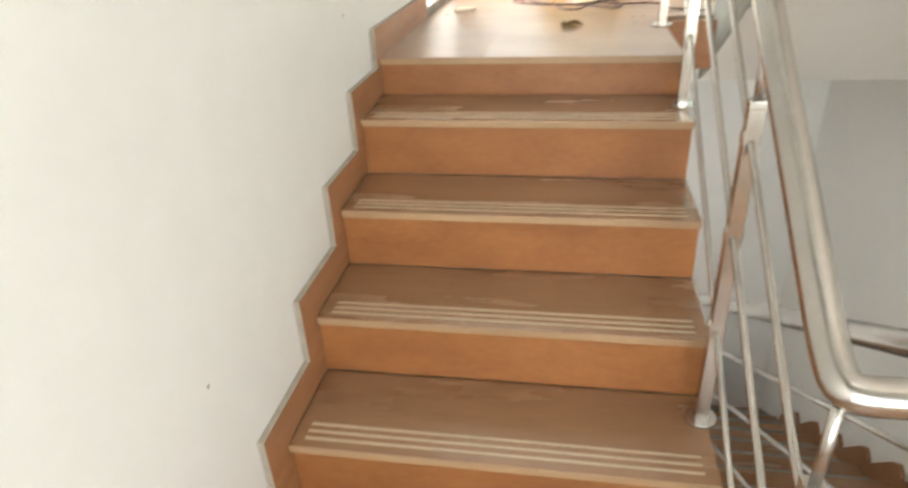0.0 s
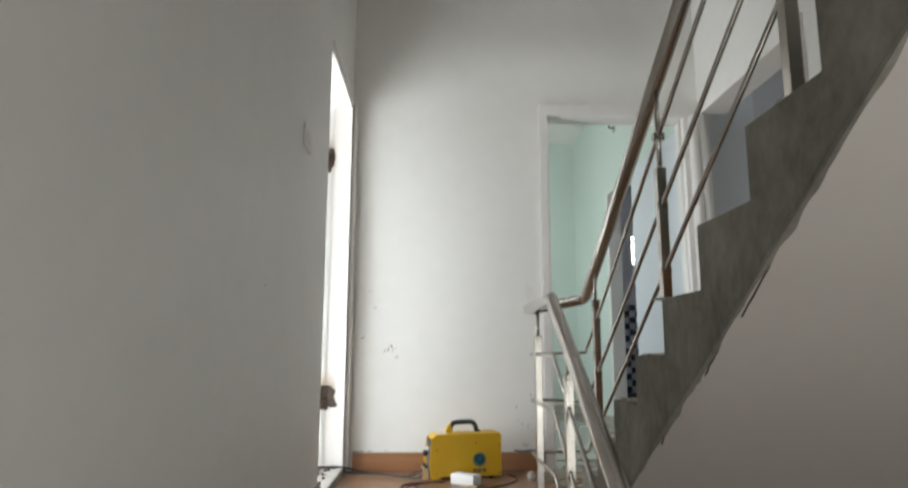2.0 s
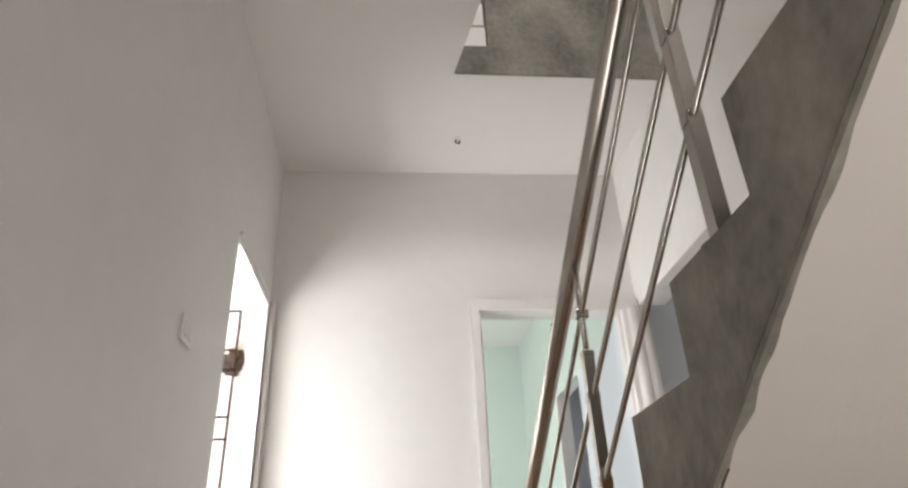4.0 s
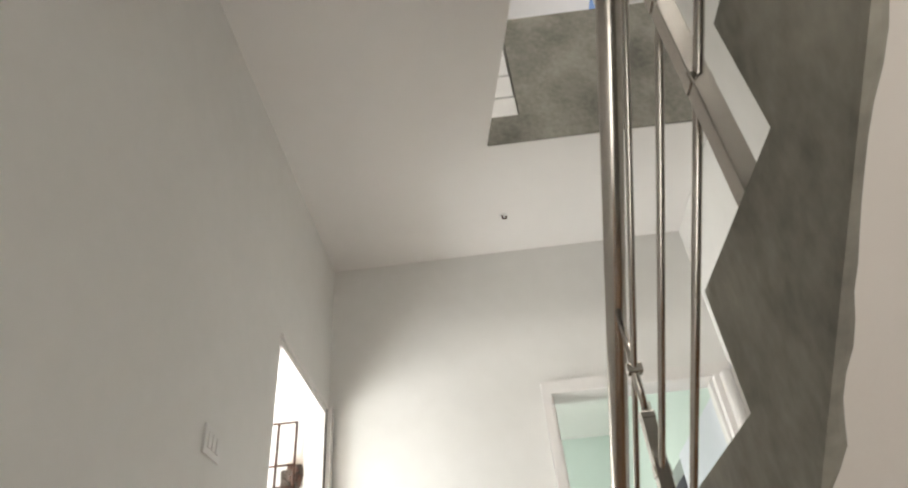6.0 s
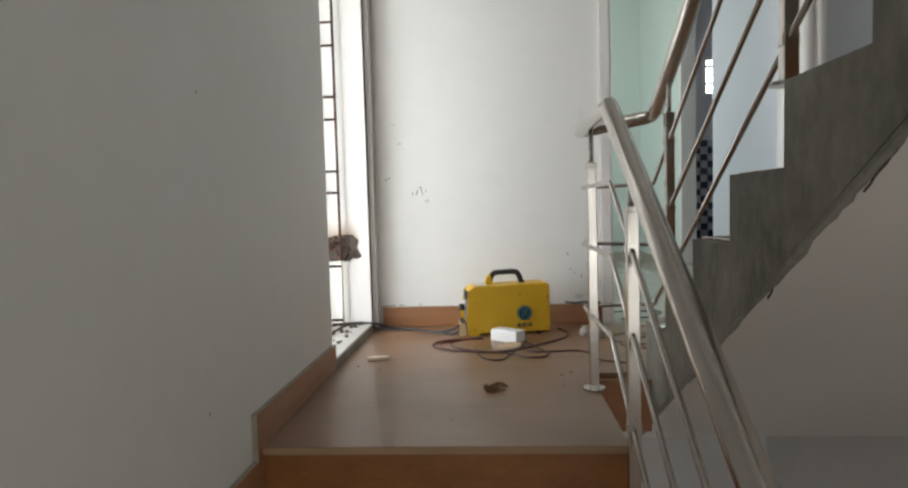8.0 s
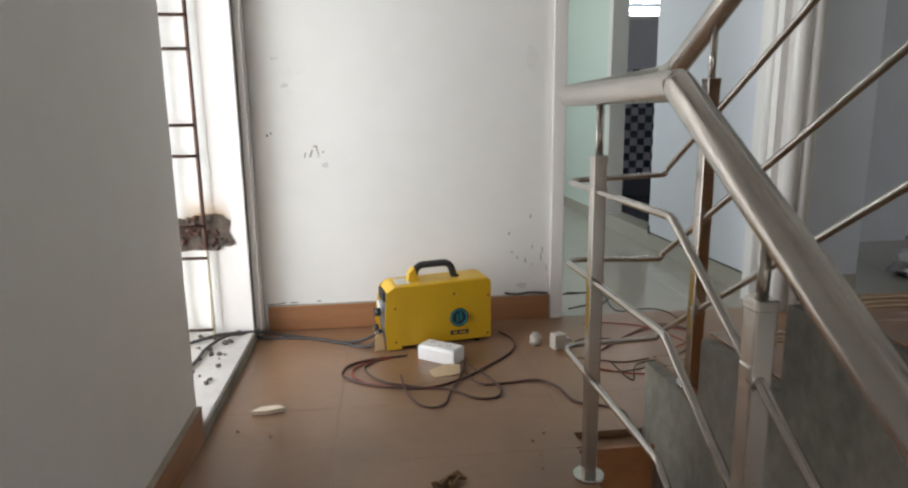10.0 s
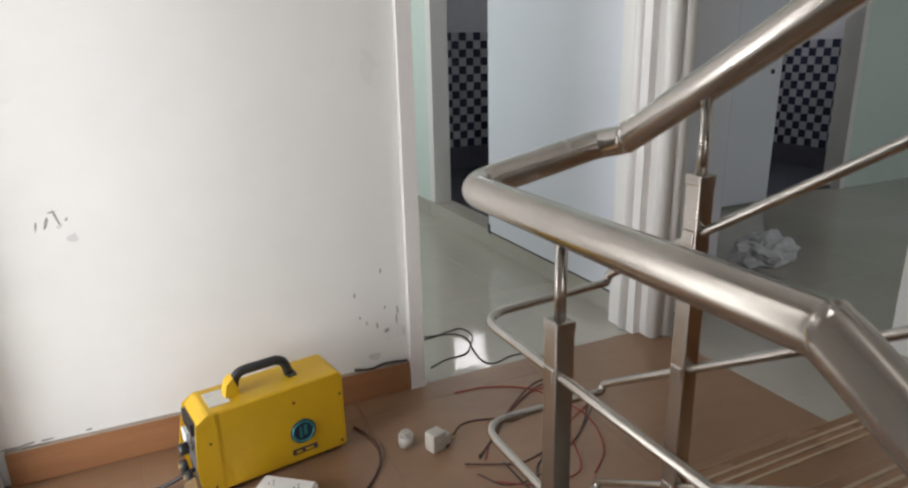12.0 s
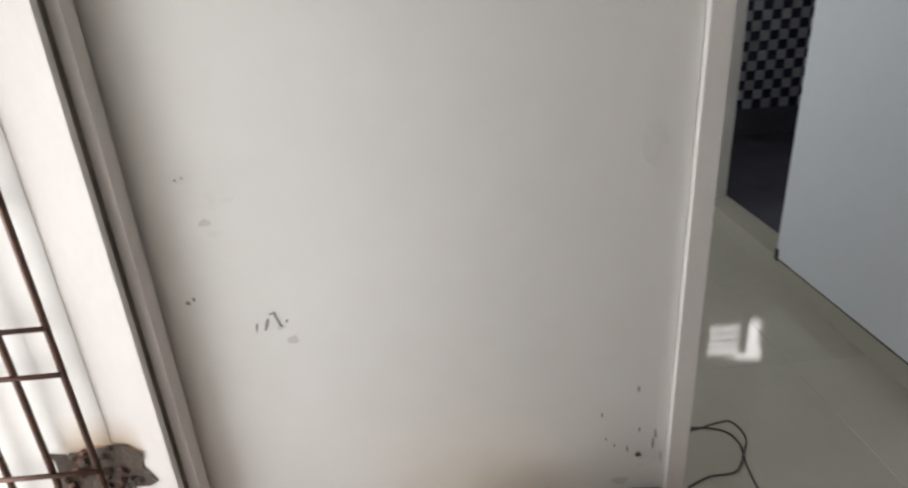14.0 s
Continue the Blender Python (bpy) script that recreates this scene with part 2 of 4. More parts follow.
def box(x0, x1, y0, y1, z0, z1, bevel=0.0, segs=2):
    bm = bmesh.new()
    add_box(bm, min(x0, x1), max(x0, x1), min(y0, y1), max(y0, y1), min(z0, z1), max(z0, z1))
    if bevel:
        bmesh.ops.bevel(bm, geom=bm.edges[:], offset=bevel, segments=segs, affect="EDGES", profile=0.6)
    return bm


def boxes(*bs):
    bm = bmesh.new()
    for b in bs:
        add_box(bm, *b)
    return bm


def prism(poly, axis, a, b):
    """A polygon of (u, v) pushed from a to b along an axis; u, v are the other two in order."""
    bm = bmesh.new()

    def at(u, v, w):
        return {"x": (w, u, v), "y": (u, w, v), "z": (u, v, w)}[axis]
    lo = [bm.verts.new(at(u, v, a)) for u, v in poly]
    hi = [bm.verts.new(at(u, v, b)) for u, v in poly]
    bm.faces.new(lo)
    bm.faces.new(hi[::-1])
    k = len(poly)
    for i in range(k):
        bm.faces.new((lo[i], hi[i], hi[(i + 1) % k], lo[(i + 1) % k]))
    bmesh.ops.recalc_face_normals(bm, faces=bm.faces)
    return bm


def fillet(pts, rad, n=5):
    """Rounds the inner corners of a polyline."""
    pts = [Vector(p) for p in pts]
    out = [pts[0]]
    rads = rad if isinstance(rad, tuple) else [rad] * len(pts)
    for a, p, b, want in zip(pts, pts[1:], pts[2:], rads[1:]):
        u, v = a - p, b - p
        r = min(want, u.length * 0.45, v.length * 0.45)
        s, e = p + u.normalized() * r, p + v.normalized() * r
        for i in range(n + 1):
            t = i / n
            out.append(s * (1 - t) ** 2 + p * 2 * t * (1 - t) + e * t ** 2)
    return out + [pts[-1]]


def smooth_line(pts, n=8):
    """A Catmull-Rom line through the points."""
    p = [Vector(q) for q in pts]
    p = [p[0] * 2 - p[1]] + p + [p[-1] * 2 - p[-2]]
    out = []
    for i in range(1, len(p) - 2):
        for k in range(n):
            t = k / n
            out.append(0.5 * (2 * p[i] + (p[i + 1] - p[i - 1]) * t + (2 * p[i - 1] - 5 * p[i] + 4 * p[i + 1] - p[i + 2]) * t * t
                              + (3 * p[i] - p[i - 1] - 3 * p[i + 1] + p[i + 2]) * t ** 3))
    return out + [p[-2]]


def tube(pts, r, n=12, bm=None):
    """A round bar along a line of points, with closed ends."""
    bm = bm or bmesh.new()
    pts = [Vector(p) for p in pts]
    rings, side = [], None
    for i, p in enumerate(pts):
        d = (pts[min(i + 1, len(pts) - 1)] - pts[max(i - 1, 0)]).normalized()
        if side is None:
            side = d.orthogonal().normalized()
        side = (side - d * side.dot(d)).normalized()
        up = d.cross(side)
        rings.append([bm.verts.new(p + (side * math.cos(a) + up * math.sin(a)) * r) for a in (2 * math.pi * k / n for k in range(n))])
    for a, b in zip(rings, rings[1:]):
        for k in range(n):
            bm.faces.new((a[k], a[(k + 1) % n], b[(k + 1) % n], b[k])).smooth = True
    bm.faces.new(rings[0][::-1])
    bm.faces.new(rings[-1])
    return bm


def disc(cx, cy, cz, r, h, n=20, axis="z"):
    """A short cylinder that begins at the point and reaches h along the axis."""
    d = {"x": (h, 0, 0), "y": (0, h, 0), "z": (0, 0, h)}[axis]
    return tube([(cx, cy, cz), (cx + d[0], cy + d[1], cz + d[2])], r, n)


def part(name, bm, material, parent=None, label=""):
    me = bpy.data.meshes.new(name)
    bm.to_mesh(me)
    bm.free()
    me.materials.append(material)
    ob = new(name, me)
    if parent:
        ob.parent = parent
    if label:
        ob["label"] = label
    return ob


def thing(name, label, category, group="", loc=(0, 0, 0)):
    ob = new(name)
    ob.location = loc
    ob.empty_display_size = 0.1
    return tagged(ob, label, category, group)


def structure(name, bm, material, label):
    return tagged(part(name, bm, material), label, name.split("_")[0], kind="structure")


# ---- walls, floors, ceilings ----
structure("wall_left", boxes((-0.30, 0, -3.2, 0.76, LOW, 6.2), (-0.30, 0, 0.76, FAR, 2.13, 6.2), (-0.30, 0, 0.76, FAR, LOW, 0.0), (-0.30, 0, FAR, FAR + 0.12, LOW, 6.2), (-1.0, -0.10, 1.50, FAR, 0, 2.6), (-0.30, 0, FAR + 0.12, 2.22, LOW, -0.21)), WALL, "white painted stairwell wall with a door opening")
structure("wall_far", boxes((0, 1.129, FAR, FAR + 0.12, 0, H), (1.129, XR, FAR, FAR + 0.12, DOOR + 0.06, H)), WALL, "white landing wall with scuffs and a doorway")
structure("wall_hall_side", boxes((XR, XR + 0.12, -3.2, 0.45, LOW, 6.2), (XR, XR + 0.12, 0.45, FAR, DOOR + 0.06, 6.2), (XR, XR + 0.12, 0.45, FAR, LOW, -0.02), (XR, XR + 0.12, FAR, 2.22, LOW, -0.21)), WALL, "white wall between stairwell and hall with a wide opening")
# both openings are assumed, out of view, cut for the fill lights
structure("wall_back", boxes((-0.30, 0.35, -3.32, -3.2, LOW, 6.2), (1.85, XR + 0.12, -3.32, -3.2, LOW, 6.2), (0.35, 1.85, -3.32, -3.2, LOW, -2.6), (0.35, 1.85, -3.32, -3.2, -1.3, -0.3), (0.35, 1.85, -3.32, -3.2, 1.0, 6.2)), WALL, "plain white wall behind the half landing")
structure("wall_under_landing", boxes((0, XR, 2.1, 2.22, LOW, -0.2)), WALL, "white wall below the landing")
structure("ceiling", prism([(0, FAR), (XR, FAR), (XR, 0.70), (0.992, 0.70), (1.13, -0.1), (1.13, -3.2), (0, -3.2)], "z", H, H + 0.14), CEIL, "white plaster ceiling with a stair opening")
structure("ceiling_upper", boxes((-0.3, XR + 0.12, -3.2, 2.6, 6.1, 6.2)), CEIL, "white ceiling of the upper storey")
structure("wall_upper", boxes((1.185, XR, 0.70, 0.82, H + 0.14, 4.08)), CONCRETE, "raw concrete upstand above the stair opening")
part("opening_face", boxes((0.996, XR - 0.002, 0.685, 0.698, H + 0.001, H + 0.19)), CONCRETE, bpy.data.objects["wall_upper"])
structure("wall_upper_far", boxes((0, XR, 2.4, 2.5, H + 0.14, 6.1)), WALL, "white wall of the upper storey")
structure("floor", boxes((0, XW, 0.015, 0.61, -0.18, -0.021), (0, XU, 0.61, 0.80, -0.10, -0.021), (0, XR, 0.80, FLINE, -0.18, -0.021), (XU, XR, 0.67, 0.80, -0.06, -0.021)), GROUT, "brown wood-look tiled landing")
structure("floor_half_landing", boxes((0, XR, -3.2, -5 * T, MID - 0.18, MID)), TREAD, "brown tiled half landing")
structure("floor_lower", boxes((-0.3, XR + 0.1, -3.2, 2.6, LOW - 0.1, LOW)), TREAD, "floor of the storey below")
structure("floor_hall", boxes((XR + 0.005, 6.6, -2.0, FLINE, -0.2, -0.022), (0.0, 6.6, FLINE + 0.001, 5.42, -0.2, -0.022)), GROUT, "beige polished tiled hall floor")

# room behind the doorway, its bath, and the hall
structure("wall_room_far", boxes((-0.1, XM + 0.1, 5.0, 5.12, 0, H)), MINT, "mint green room wall")
# opening added for the room's fill light, never in view
structure("wall_room_left", boxes((-0.1, 0.0, FAR + 0.12, 2.75, 0, H), (-0.1, 0.0, 4.05, 5.0, 0, H), (-0.1, 0.0, 2.75, 4.05, 0, 0.95), (-0.1, 0.0, 2.75, 4.05, 2.25, H)), MINT, "mint green room wall with an added light opening")
structure("wall_room_right", boxes((XM, XM + 0.1, FAR + 0.12, 2.83, 0, H), (XM, XM + 0.1, 2.83, 3.66, DOOR, H), (XM, XM + 0.1, 3.66, 5.0, 0, H)), MINT, "pale mint wall with a bath doorway")
structure("ceiling_room", boxes((-0.1, 6.6, FAR + 0.12, 5.14, H, H + 0.12), (XR + 0.12, 6.6, -2.0, FAR + 0.12, H, H + 0.12)), CEIL, "white room and hall ceiling")
structure("wall_bath_far", boxes((XM + 0.1, WX0, BY, BY + 0.12, 0, H), (WX1, 3.7, BY, BY + 0.12, 0, H), (WX0, WX1, BY, BY + 0.12, 0, WZ0), (WX0, WX1, BY, BY + 0.12, WZ1, H)), LILAC, "pale lilac bath wall over chequered tiles")
structure("wall_bath_right", boxes((3.6, 3.7, HY + 0.1, BY, 0, H)), LILAC, "pale lilac bath wall")
structure("wall_hall_far", boxes((3.6, 4.2, HY, HY + 0.1, 0, H), (4.2, 5.0, HY, HY + 0.1, DOOR, H), (5.0, 6.6, HY, HY + 0.1, 0, H)), MINT, "pale mint hall wall with a second bath doorway")
structure("wall_hall_right", boxes((6.5, 6.6, -2.0, HY, 0, H)), MINT, "pale mint hall wall")
# unseen wall; its opening is added to let the hall fill in
structure("wall_hall_near", boxes((XR + 0.12, 3.8, -2.1, -2.0, 0, H), (5.4, 6.6, -2.1, -2.0, 0, H), (3.8, 5.4, -2.1, -2.0, 0, 0.95), (3.8, 5.4, -2.1, -2.0, 2.25, H)), MINT, "pale mint hall wall with an added light opening")
structure("wall_bath_second_right", boxes((BX, BX + 0.1, HY + 0.1, 4.25, 0, H)), LILAC, "pale lilac wall of the second bath over chequered tiles")
# hidden opening added for the second bath's fill light
structure("wall_bath_second", boxes((3.7, 4.5, 4.25, 4.35, 0, H), (5.1, BX, 4.25, 4.35, 0, H), (4.5, 5.1, 4.25, 4.35, 0, 1.55), (4.5, 5.1, 4.25, 4.35, 2.05, H)), LILAC, "pale lilac wall of the second bath with an added light opening")
structure("wall_room_nib", boxes((XR + 0.04, 2.52, 1.69, 1.79, 0.1, H)), LEAF, "white wall nib beside the opening")

# ---- stairs ----
def flight(name, label, x0, x1, noses, y_top, base, soffit, up, bed=0.02):
    """Stepped concrete body between x0 and x1. noses: (y, z) of each tread's front, lowest first; up: the way it climbs along y."""
    poly = []
    for i, (y, z) in enumerate(noses):
        zb = noses[i - 1][1] if i else base
        poly += [(y + up * 0.012, zb), (y + up * 0.012, z - bed)]
        if i + 1 < len(noses):
            poly += [(noses[i + 1][0] + up * 0.012, z - bed)]
    poly += [(y_top, noses[-1][1] - bed), (y_top, noses[-1][1] - 0.25)] + soffit
    clean = [poly[0]]
    for p in poly[1:]:
        if (Vector(p) - Vector(clean[-1])).length > 1e-4:
            clean.append(p)
    st = thing(name, label, "stairs")
    part("body", prism(clean, "x", x0, x1), CONCRETE, st)
    return st


def step_tiles(st, x0, x1, y, z, depth, r, up, thick=0.02):
    """Tread and riser tile of one step, with three pale grooves along the nosing."""
    t = part("tread", box(x0, x1, y - up * 0.012, y + up * depth, z - thick, z, min(0.003, thick / 3)), TREAD, st)
    part("riser", box(x0, x1 - 0.002, y + up * 0.002, y + up * 0.0125, z - r + 0.001, z - thick - 0.0005), RISER, st, "orange-brown wood-look riser tile")
    for k in range(3):
        yy = y + up * (0.012 + 0.022 * k)
        part("nosing_stripe", box(x0 + 0.03, x1 - 0.03, yy, yy + up * 0.007, z - 0.002, z + 0.0015), STRIPE, t)
    part("nosing_edge", box(x0 + 0.001, x1 - 0.001, y - up * 0.0128, y - up * 0.0105, z - thick + 0.001, z - 0.001), NOSE, t)


low_noses = [(-T * k, -R1 - R * (k - 1)) for k in range(5, 0, -1)]
lower_flight = flight("lower_stairs", "brown tiled stairs climbing to the landing", 0.0, XW, low_noses, 0.016, MID,
                      [(0.016, -0.25), (-5 * T + 0.1, MID - 0.22), (-5 * T + 0.012, MID - 0.18)], 1)
for y, z in low_noses:
    step_tiles(lower_flight, 0.016, XW, y, z, T, R, 1)
part("riser", box(0.016, XW, 0.002, 0.0125, -R1 + 0.001, -0.0205), RISER, lower_flight, "orange-brown wood-look riser tile")

N_UP = 11
up_noses = [(Y1 - TU * k, RU0 + RU * k) for k in range(N_UP)]


def soffit_z(y):
    return 0.235 - 0.625 * y


y_end = up_noses[-1][0] - TU
upper_flight = flight("upper_stairs", "stairs with raw concrete side and tiled treads", XU, XR - 0.003, up_noses, y_end, 0.0,
                      [(up_noses[-1][0], soffit_z(up_noses[-1][0])), (0.80, soffit_z(0.80)), (0.80, -0.02), (Y1 - 0.012, -0.02)], -1, 0.003)
for y, z in up_noses[:6]:
    step_tiles(upper_flight, XU + 0.03, XR - 0.03, y, z + 0.002, TU, RU0 if z == RU0 else RU, -1, 0.005)
part("soffit", prism([(up_noses[-1][0], soffit_z(up_noses[-1][0]) - 0.003), (0.797, soffit_z(0.797) - 0.003), (0.797, soffit_z(0.797) - 0.013), (up_noses[-1][0], soffit_z(up_noses[-1][0]) - 0.013)], "x", XU + 0.002, XR - 0.004), SOFFIT, upper_flight, "pale painted underside of the stairs")
structure("floor_upper_half_landing", boxes((0, XR, -3.2, y_end, up_noses[-1][1] - 0.2, up_noses[-1][1])), CONCRETE, "raw concrete upper half landing")

down_noses = [(-5 * T + TU * k, MID - R * k) for k in range(0, 12)][::-1]
down_flight = thing("down_stairs", "brown tiled stairs going down beside a white wall", "stairs")
for i, (y, z) in enumerate(down_noses):
    part("tread", box(XU, XR - 0.02, y - 0.012 if i else y, y + TU + 0.012, z - R - 0.02, z - R, 0.003), TREAD, down_flight)
    part("riser", box(XU, XR - 0.02, y, y + 0.0125, z - R, z - 0.021), RISER, down_flight)
part("body", prism([(-5 * T - 0.1, MID - 0.03), (-5 * T - 0.1, MID - 0.3), (-5 * T + 12 * TU, MID - 13 * R - 0.02), (-5 * T + 12 * TU + 0.012, MID - 12 * R - 0.022)], "x", XU + 0.01, XR - 0.003), CONCRETE, down_flight)
for k in range(11):
    y, z = -5 * T + TU * k, MID - R * k
    part("skirting_tile", prism([(y - 0.035, z + 0.075), (y + 0.015, z + 0.105), (y + 0.06, z + 0.075), (y + TU - 0.035, z - R + 0.055), (y + TU - 0.035, z - R), (y - 0.035, z - R)], "x", XR - 0.018, XR - 0.002), SKIRT, down_flight)

# stepped skirting on the left wall, one tile to a step
for k in range(6):
    y, z = -T * k, -R1 - R * (k - 1) if k else 0.0
    drop = R if k else R1
    out = 0.042 if k == 0 else 0.05 + 0.012 * k
    back = 0.76 if k == 0 else y + T - (0.025 if k == 1 else 0.038 + 0.012 * k)
    rear = back if k == 0 else y + T + 0.02
    low = z - drop + 0.0925 if k < 5 else z - drop + 0.002
    sk = structure("skirting_step", prism([(y - out, low), (y - out, z + 0.092), (rear, z + 0.092), (rear, z + 0.001), (y + 0.03, z + 0.001), (y + 0.03, low)], "x", 0.001, 0.015), SKIRT, "brown skirting tile stepping up beside the stairs")
    part("tile_edge", prism([(y - out - 0.0012, low), (y - out - 0.0012, z + 0.0935), (back, z + 0.0935), (back, z + 0.0915), (y - out + 0.0005, z + 0.0915), (y - out + 0.0005, low)], "x", 0.001, 0.0152), EDGE, sk, "rough grey tile edge")
structure("skirting_half_landing", box(0.001, 0.015, -3.2, -5 * T - 0.03, MID + 0.001, MID + 0.092, 0.002), SKIRT, "brown skirting tile")
sk = structure("skirting_far", box(0.046, 1.127, FAR - 0.014, FAR - 0.001, 0.001, 0.096, 0.002), SKIRT, "brown skirting tile with mortar smears on its top edge")
part("tile_edge", box(0.047, 1.126, FAR - 0.0135, FAR - 0.0005, 0.0955, 0.099), EDGE, sk, "rough mortared top edge")

# ---- railing ----
RAIL, BAR = 0.0238, 0.0068
SL, SU = 0.634, 0.58
XA, XB, ZL = 0.917, 1.165, 0.838
YB = -1.33
z_low = ZL + (YB - 0.13) * SL
DROPS = (0.0, 0.195, 0.385, 0.603)       # handrail and the three bars below it, on the landing and the lower flight

# height at y = 0 and climb of the handrail and the three bars along the upper flight
UPPER = ((1.28, -0.575), (1.095, -0.625), (0.882, -0.62), (0.685, -0.635))


def upper_z(i, y):
    return UPPER[i][0] + UPPER[i][1] * y


def rail_line(i):
    """The line of the handrail (0) or a bar: down flight, half landing, lower flight, landing corner, upper flight."""
    drop, yk, yc = DROPS[i], 0.69 if i else 0.668, 0.675 if i else 0.712
    line = [(XB, YB + 2.2, z_low - 2.2 * SU - drop), (XB, YB + 0.03, z_low - drop), (XB, YB - 0.03, z_low - drop), (XA, YB - 0.03, z_low - drop), (XA, YB + 0.03, z_low + 0.02 - drop)]
    line += [(XA - 0.003, 0.13, ZL - drop), (XA - 0.006, yc, ZL - drop), (XB - 0.005, yc + 0.012, upper_z(i, yk) - 0.012), (XB, yk, upper_z(i, yk)), (XB, y_end + 0.1, upper_z(i, y_end + 0.1))]
    return line


BENDS = (0, 0.05, 0.05, 0.06, 0.06, 0.012, 0.05, 0.04, 0.05, 0)
railing = thing("stair_railing", "brushed stainless steel railing with square posts and three bars", "railing")
part("handrail", tube(fillet(rail_line(0), BENDS, 6), RAIL, 20), STEEL, railing, "thick round brushed steel handrail")
for at, wide in ((Vector((XB - 0.001, 0.655, upper_z(0, 0.655))), 0.0262), (Vector((XA - 0.003, 0.13, ZL)), 0.0244)):
    bm = bmesh.new()
    bmesh.ops.create_icosphere(bm, subdivisions=3, radius=1.0)
    for v in bm.verts:
        lump = 1 + 0.10 * noise.noise(v.co * 3.1)
        v.co = at + Vector((v.co.x * wide * lump, v.co.y * 0.012, v.co.z * wide * lump))
    part("weld_bead", bm, STEEL, railing, "rough weld round the handrail")
for i in (1, 2, 3):
    part("bar", tube(fillet(rail_line(i), BENDS, 4), BAR, 10), STEEL, railing)


def bar_z(i, x, y):
    if y < YB:
        return z_low - DROPS[i]
    if x > 1:
        return upper_z(i, y)
    return (ZL if y > 0.13 else ZL + (y - 0.13) * SL) - DROPS[i]


# place, foot and length of the thin rod between post and handrail
for x, y, z, rod in ((XA, 0.472, 0.0, 0.125), (XA, -0.11, -R1, 0.105), (XA, -0.83, -R1 - 3 * R, 0.13), (XA, YB - 0.03, MID, 0.147),
                     (XB, 0.505, RU0, 0.125), (XB, -0.315, RU0 + 4 * RU, 0.27), (XB, -1.034, RU0 + 6 * RU, 0.2)):
    top = bar_z(0, x, y) - rod
    post = part("post", box(x - 0.0138, x + 0.0138, y - 0.0138, y + 0.0138, z + 0.004, top, 0.002), STEEL, railing, "square stainless steel post")
    part("rod", tube([(x, y, top - 0.02), (x, y, top + rod - 0.017)], 0.0078, 12), STEEL, post)
    part("cap", box(x - 0.0146, x + 0.0146, y - 0.0146, y + 0.0146, top - 0.012, top + 0.003, 0.002), STEEL, post)
    part("base_flange", disc(x, y, z, 0.034, 0.007, 24), STEEL, post)
    for i in (1, 2, 3):
        if bar_z(i, x, y) > z + 0.05:
            part("bar_bracket", box(x - 0.0162, x + 0.0162, y - 0.011, y + 0.011, bar_z(i, x, y) - 0.011, bar_z(i, x, y) + 0.011, 0.002), STEEL, post)

# ---- door frames ----
door_1 = thing("door_frame_balcony", "white painted frame of the grilled side door", "door frame")
tagged(door_1, kind="structure")
part("jamb", boxes((-0.105, 0.006, 1.502, 1.524, 0.03, 2.127), (-0.06, 0.030, 1.541, 1.592, 0.0, 2.127)), FRAME, door_1)
part("jamb", box(-0.105, -0.008, 0.762, 0.80, 0.03, 2.078, 0.004), FRAME, door_1)
part("joint", box(-0.012, 0.008, 1.5245, 1.5405, 0.04, 2.11), GRIME_SHADE, door_1, "dirty open joint")
# strip whose dark colour stands for the casing's shadow on the wall
part("shade_fillet", box(-0.002, 0.018, 1.5925, FAR - 0.001, 0.10, 2.105), GRIME_SHADE, door_1, "fillet coloured dark for the shade beside the casing")
part("head", boxes((-0.105, 0.006, 0.762, 1.502, 2.078, 2.104), (-0.06, 0.016, 0.762, 1.5405, 2.111, 2.1315)), FRAME, door_1)
structure("sill_balcony", box(-0.42, 0.012, 0.762, 1.5, -0.02, 0.038, 0.004), MARBLE, "dusty white marble sill of the side door")
part("front_face", box(0.0125, 0.017, 0.763, 1.54, 0.0, 0.033), CONCRETE, bpy.data.objects["sill_balcony"], "grey mortar face under the marble")
structure("floor_balcony", boxes((-1.3, -0.42, -0.6, 1.5, -0.15, 0.0)), MARBLE, "pale floor outside the side door")
structure("wall_balcony_near", boxes((-1.3, -0.3, -0.72, -0.6, 0, 2.6)), OUTWALL, "outer plaster wall")
structure("ceiling_balcony", boxes((-1.3, -0.3, -0.72, 1.6, 2.6, 2.7)), CEIL, "plaster slab over the side door")

door_2 = thing("door_frame_room", "white gloss painted wooden door frame with worn foot", "door frame")
tagged(door_2, kind="structure")
DX0, DX1 = 1.190, 2.02
CY = FAR - 0.075              # front of the fluted corner post
part("jamb", boxes((1.131, DX0 - 0.014, FAR - 0.018, FAR + 0.135, 0.001, DOOR + 0.07), (DX0 - 0.014, DX0, FAR + 0.02, FAR + 0.1, 0.001, DOOR)), FRAME, door_2)
part("head", boxes((DX0 - 0.014, XR - 0.001, FAR - 0.018, FAR + 0.135, DOOR, DOOR + 0.07)), FRAME, door_2)
column = part("jamb", boxes((DX1, DX1 + 0.03, CY + 0.06, FAR + 0.13, 0.001, DOOR), (DX1 + 0.03, XR + 0.035, CY, FAR + 0.118, 0.001, DOOR)), FRAME, door_2, "fluted white corner post")
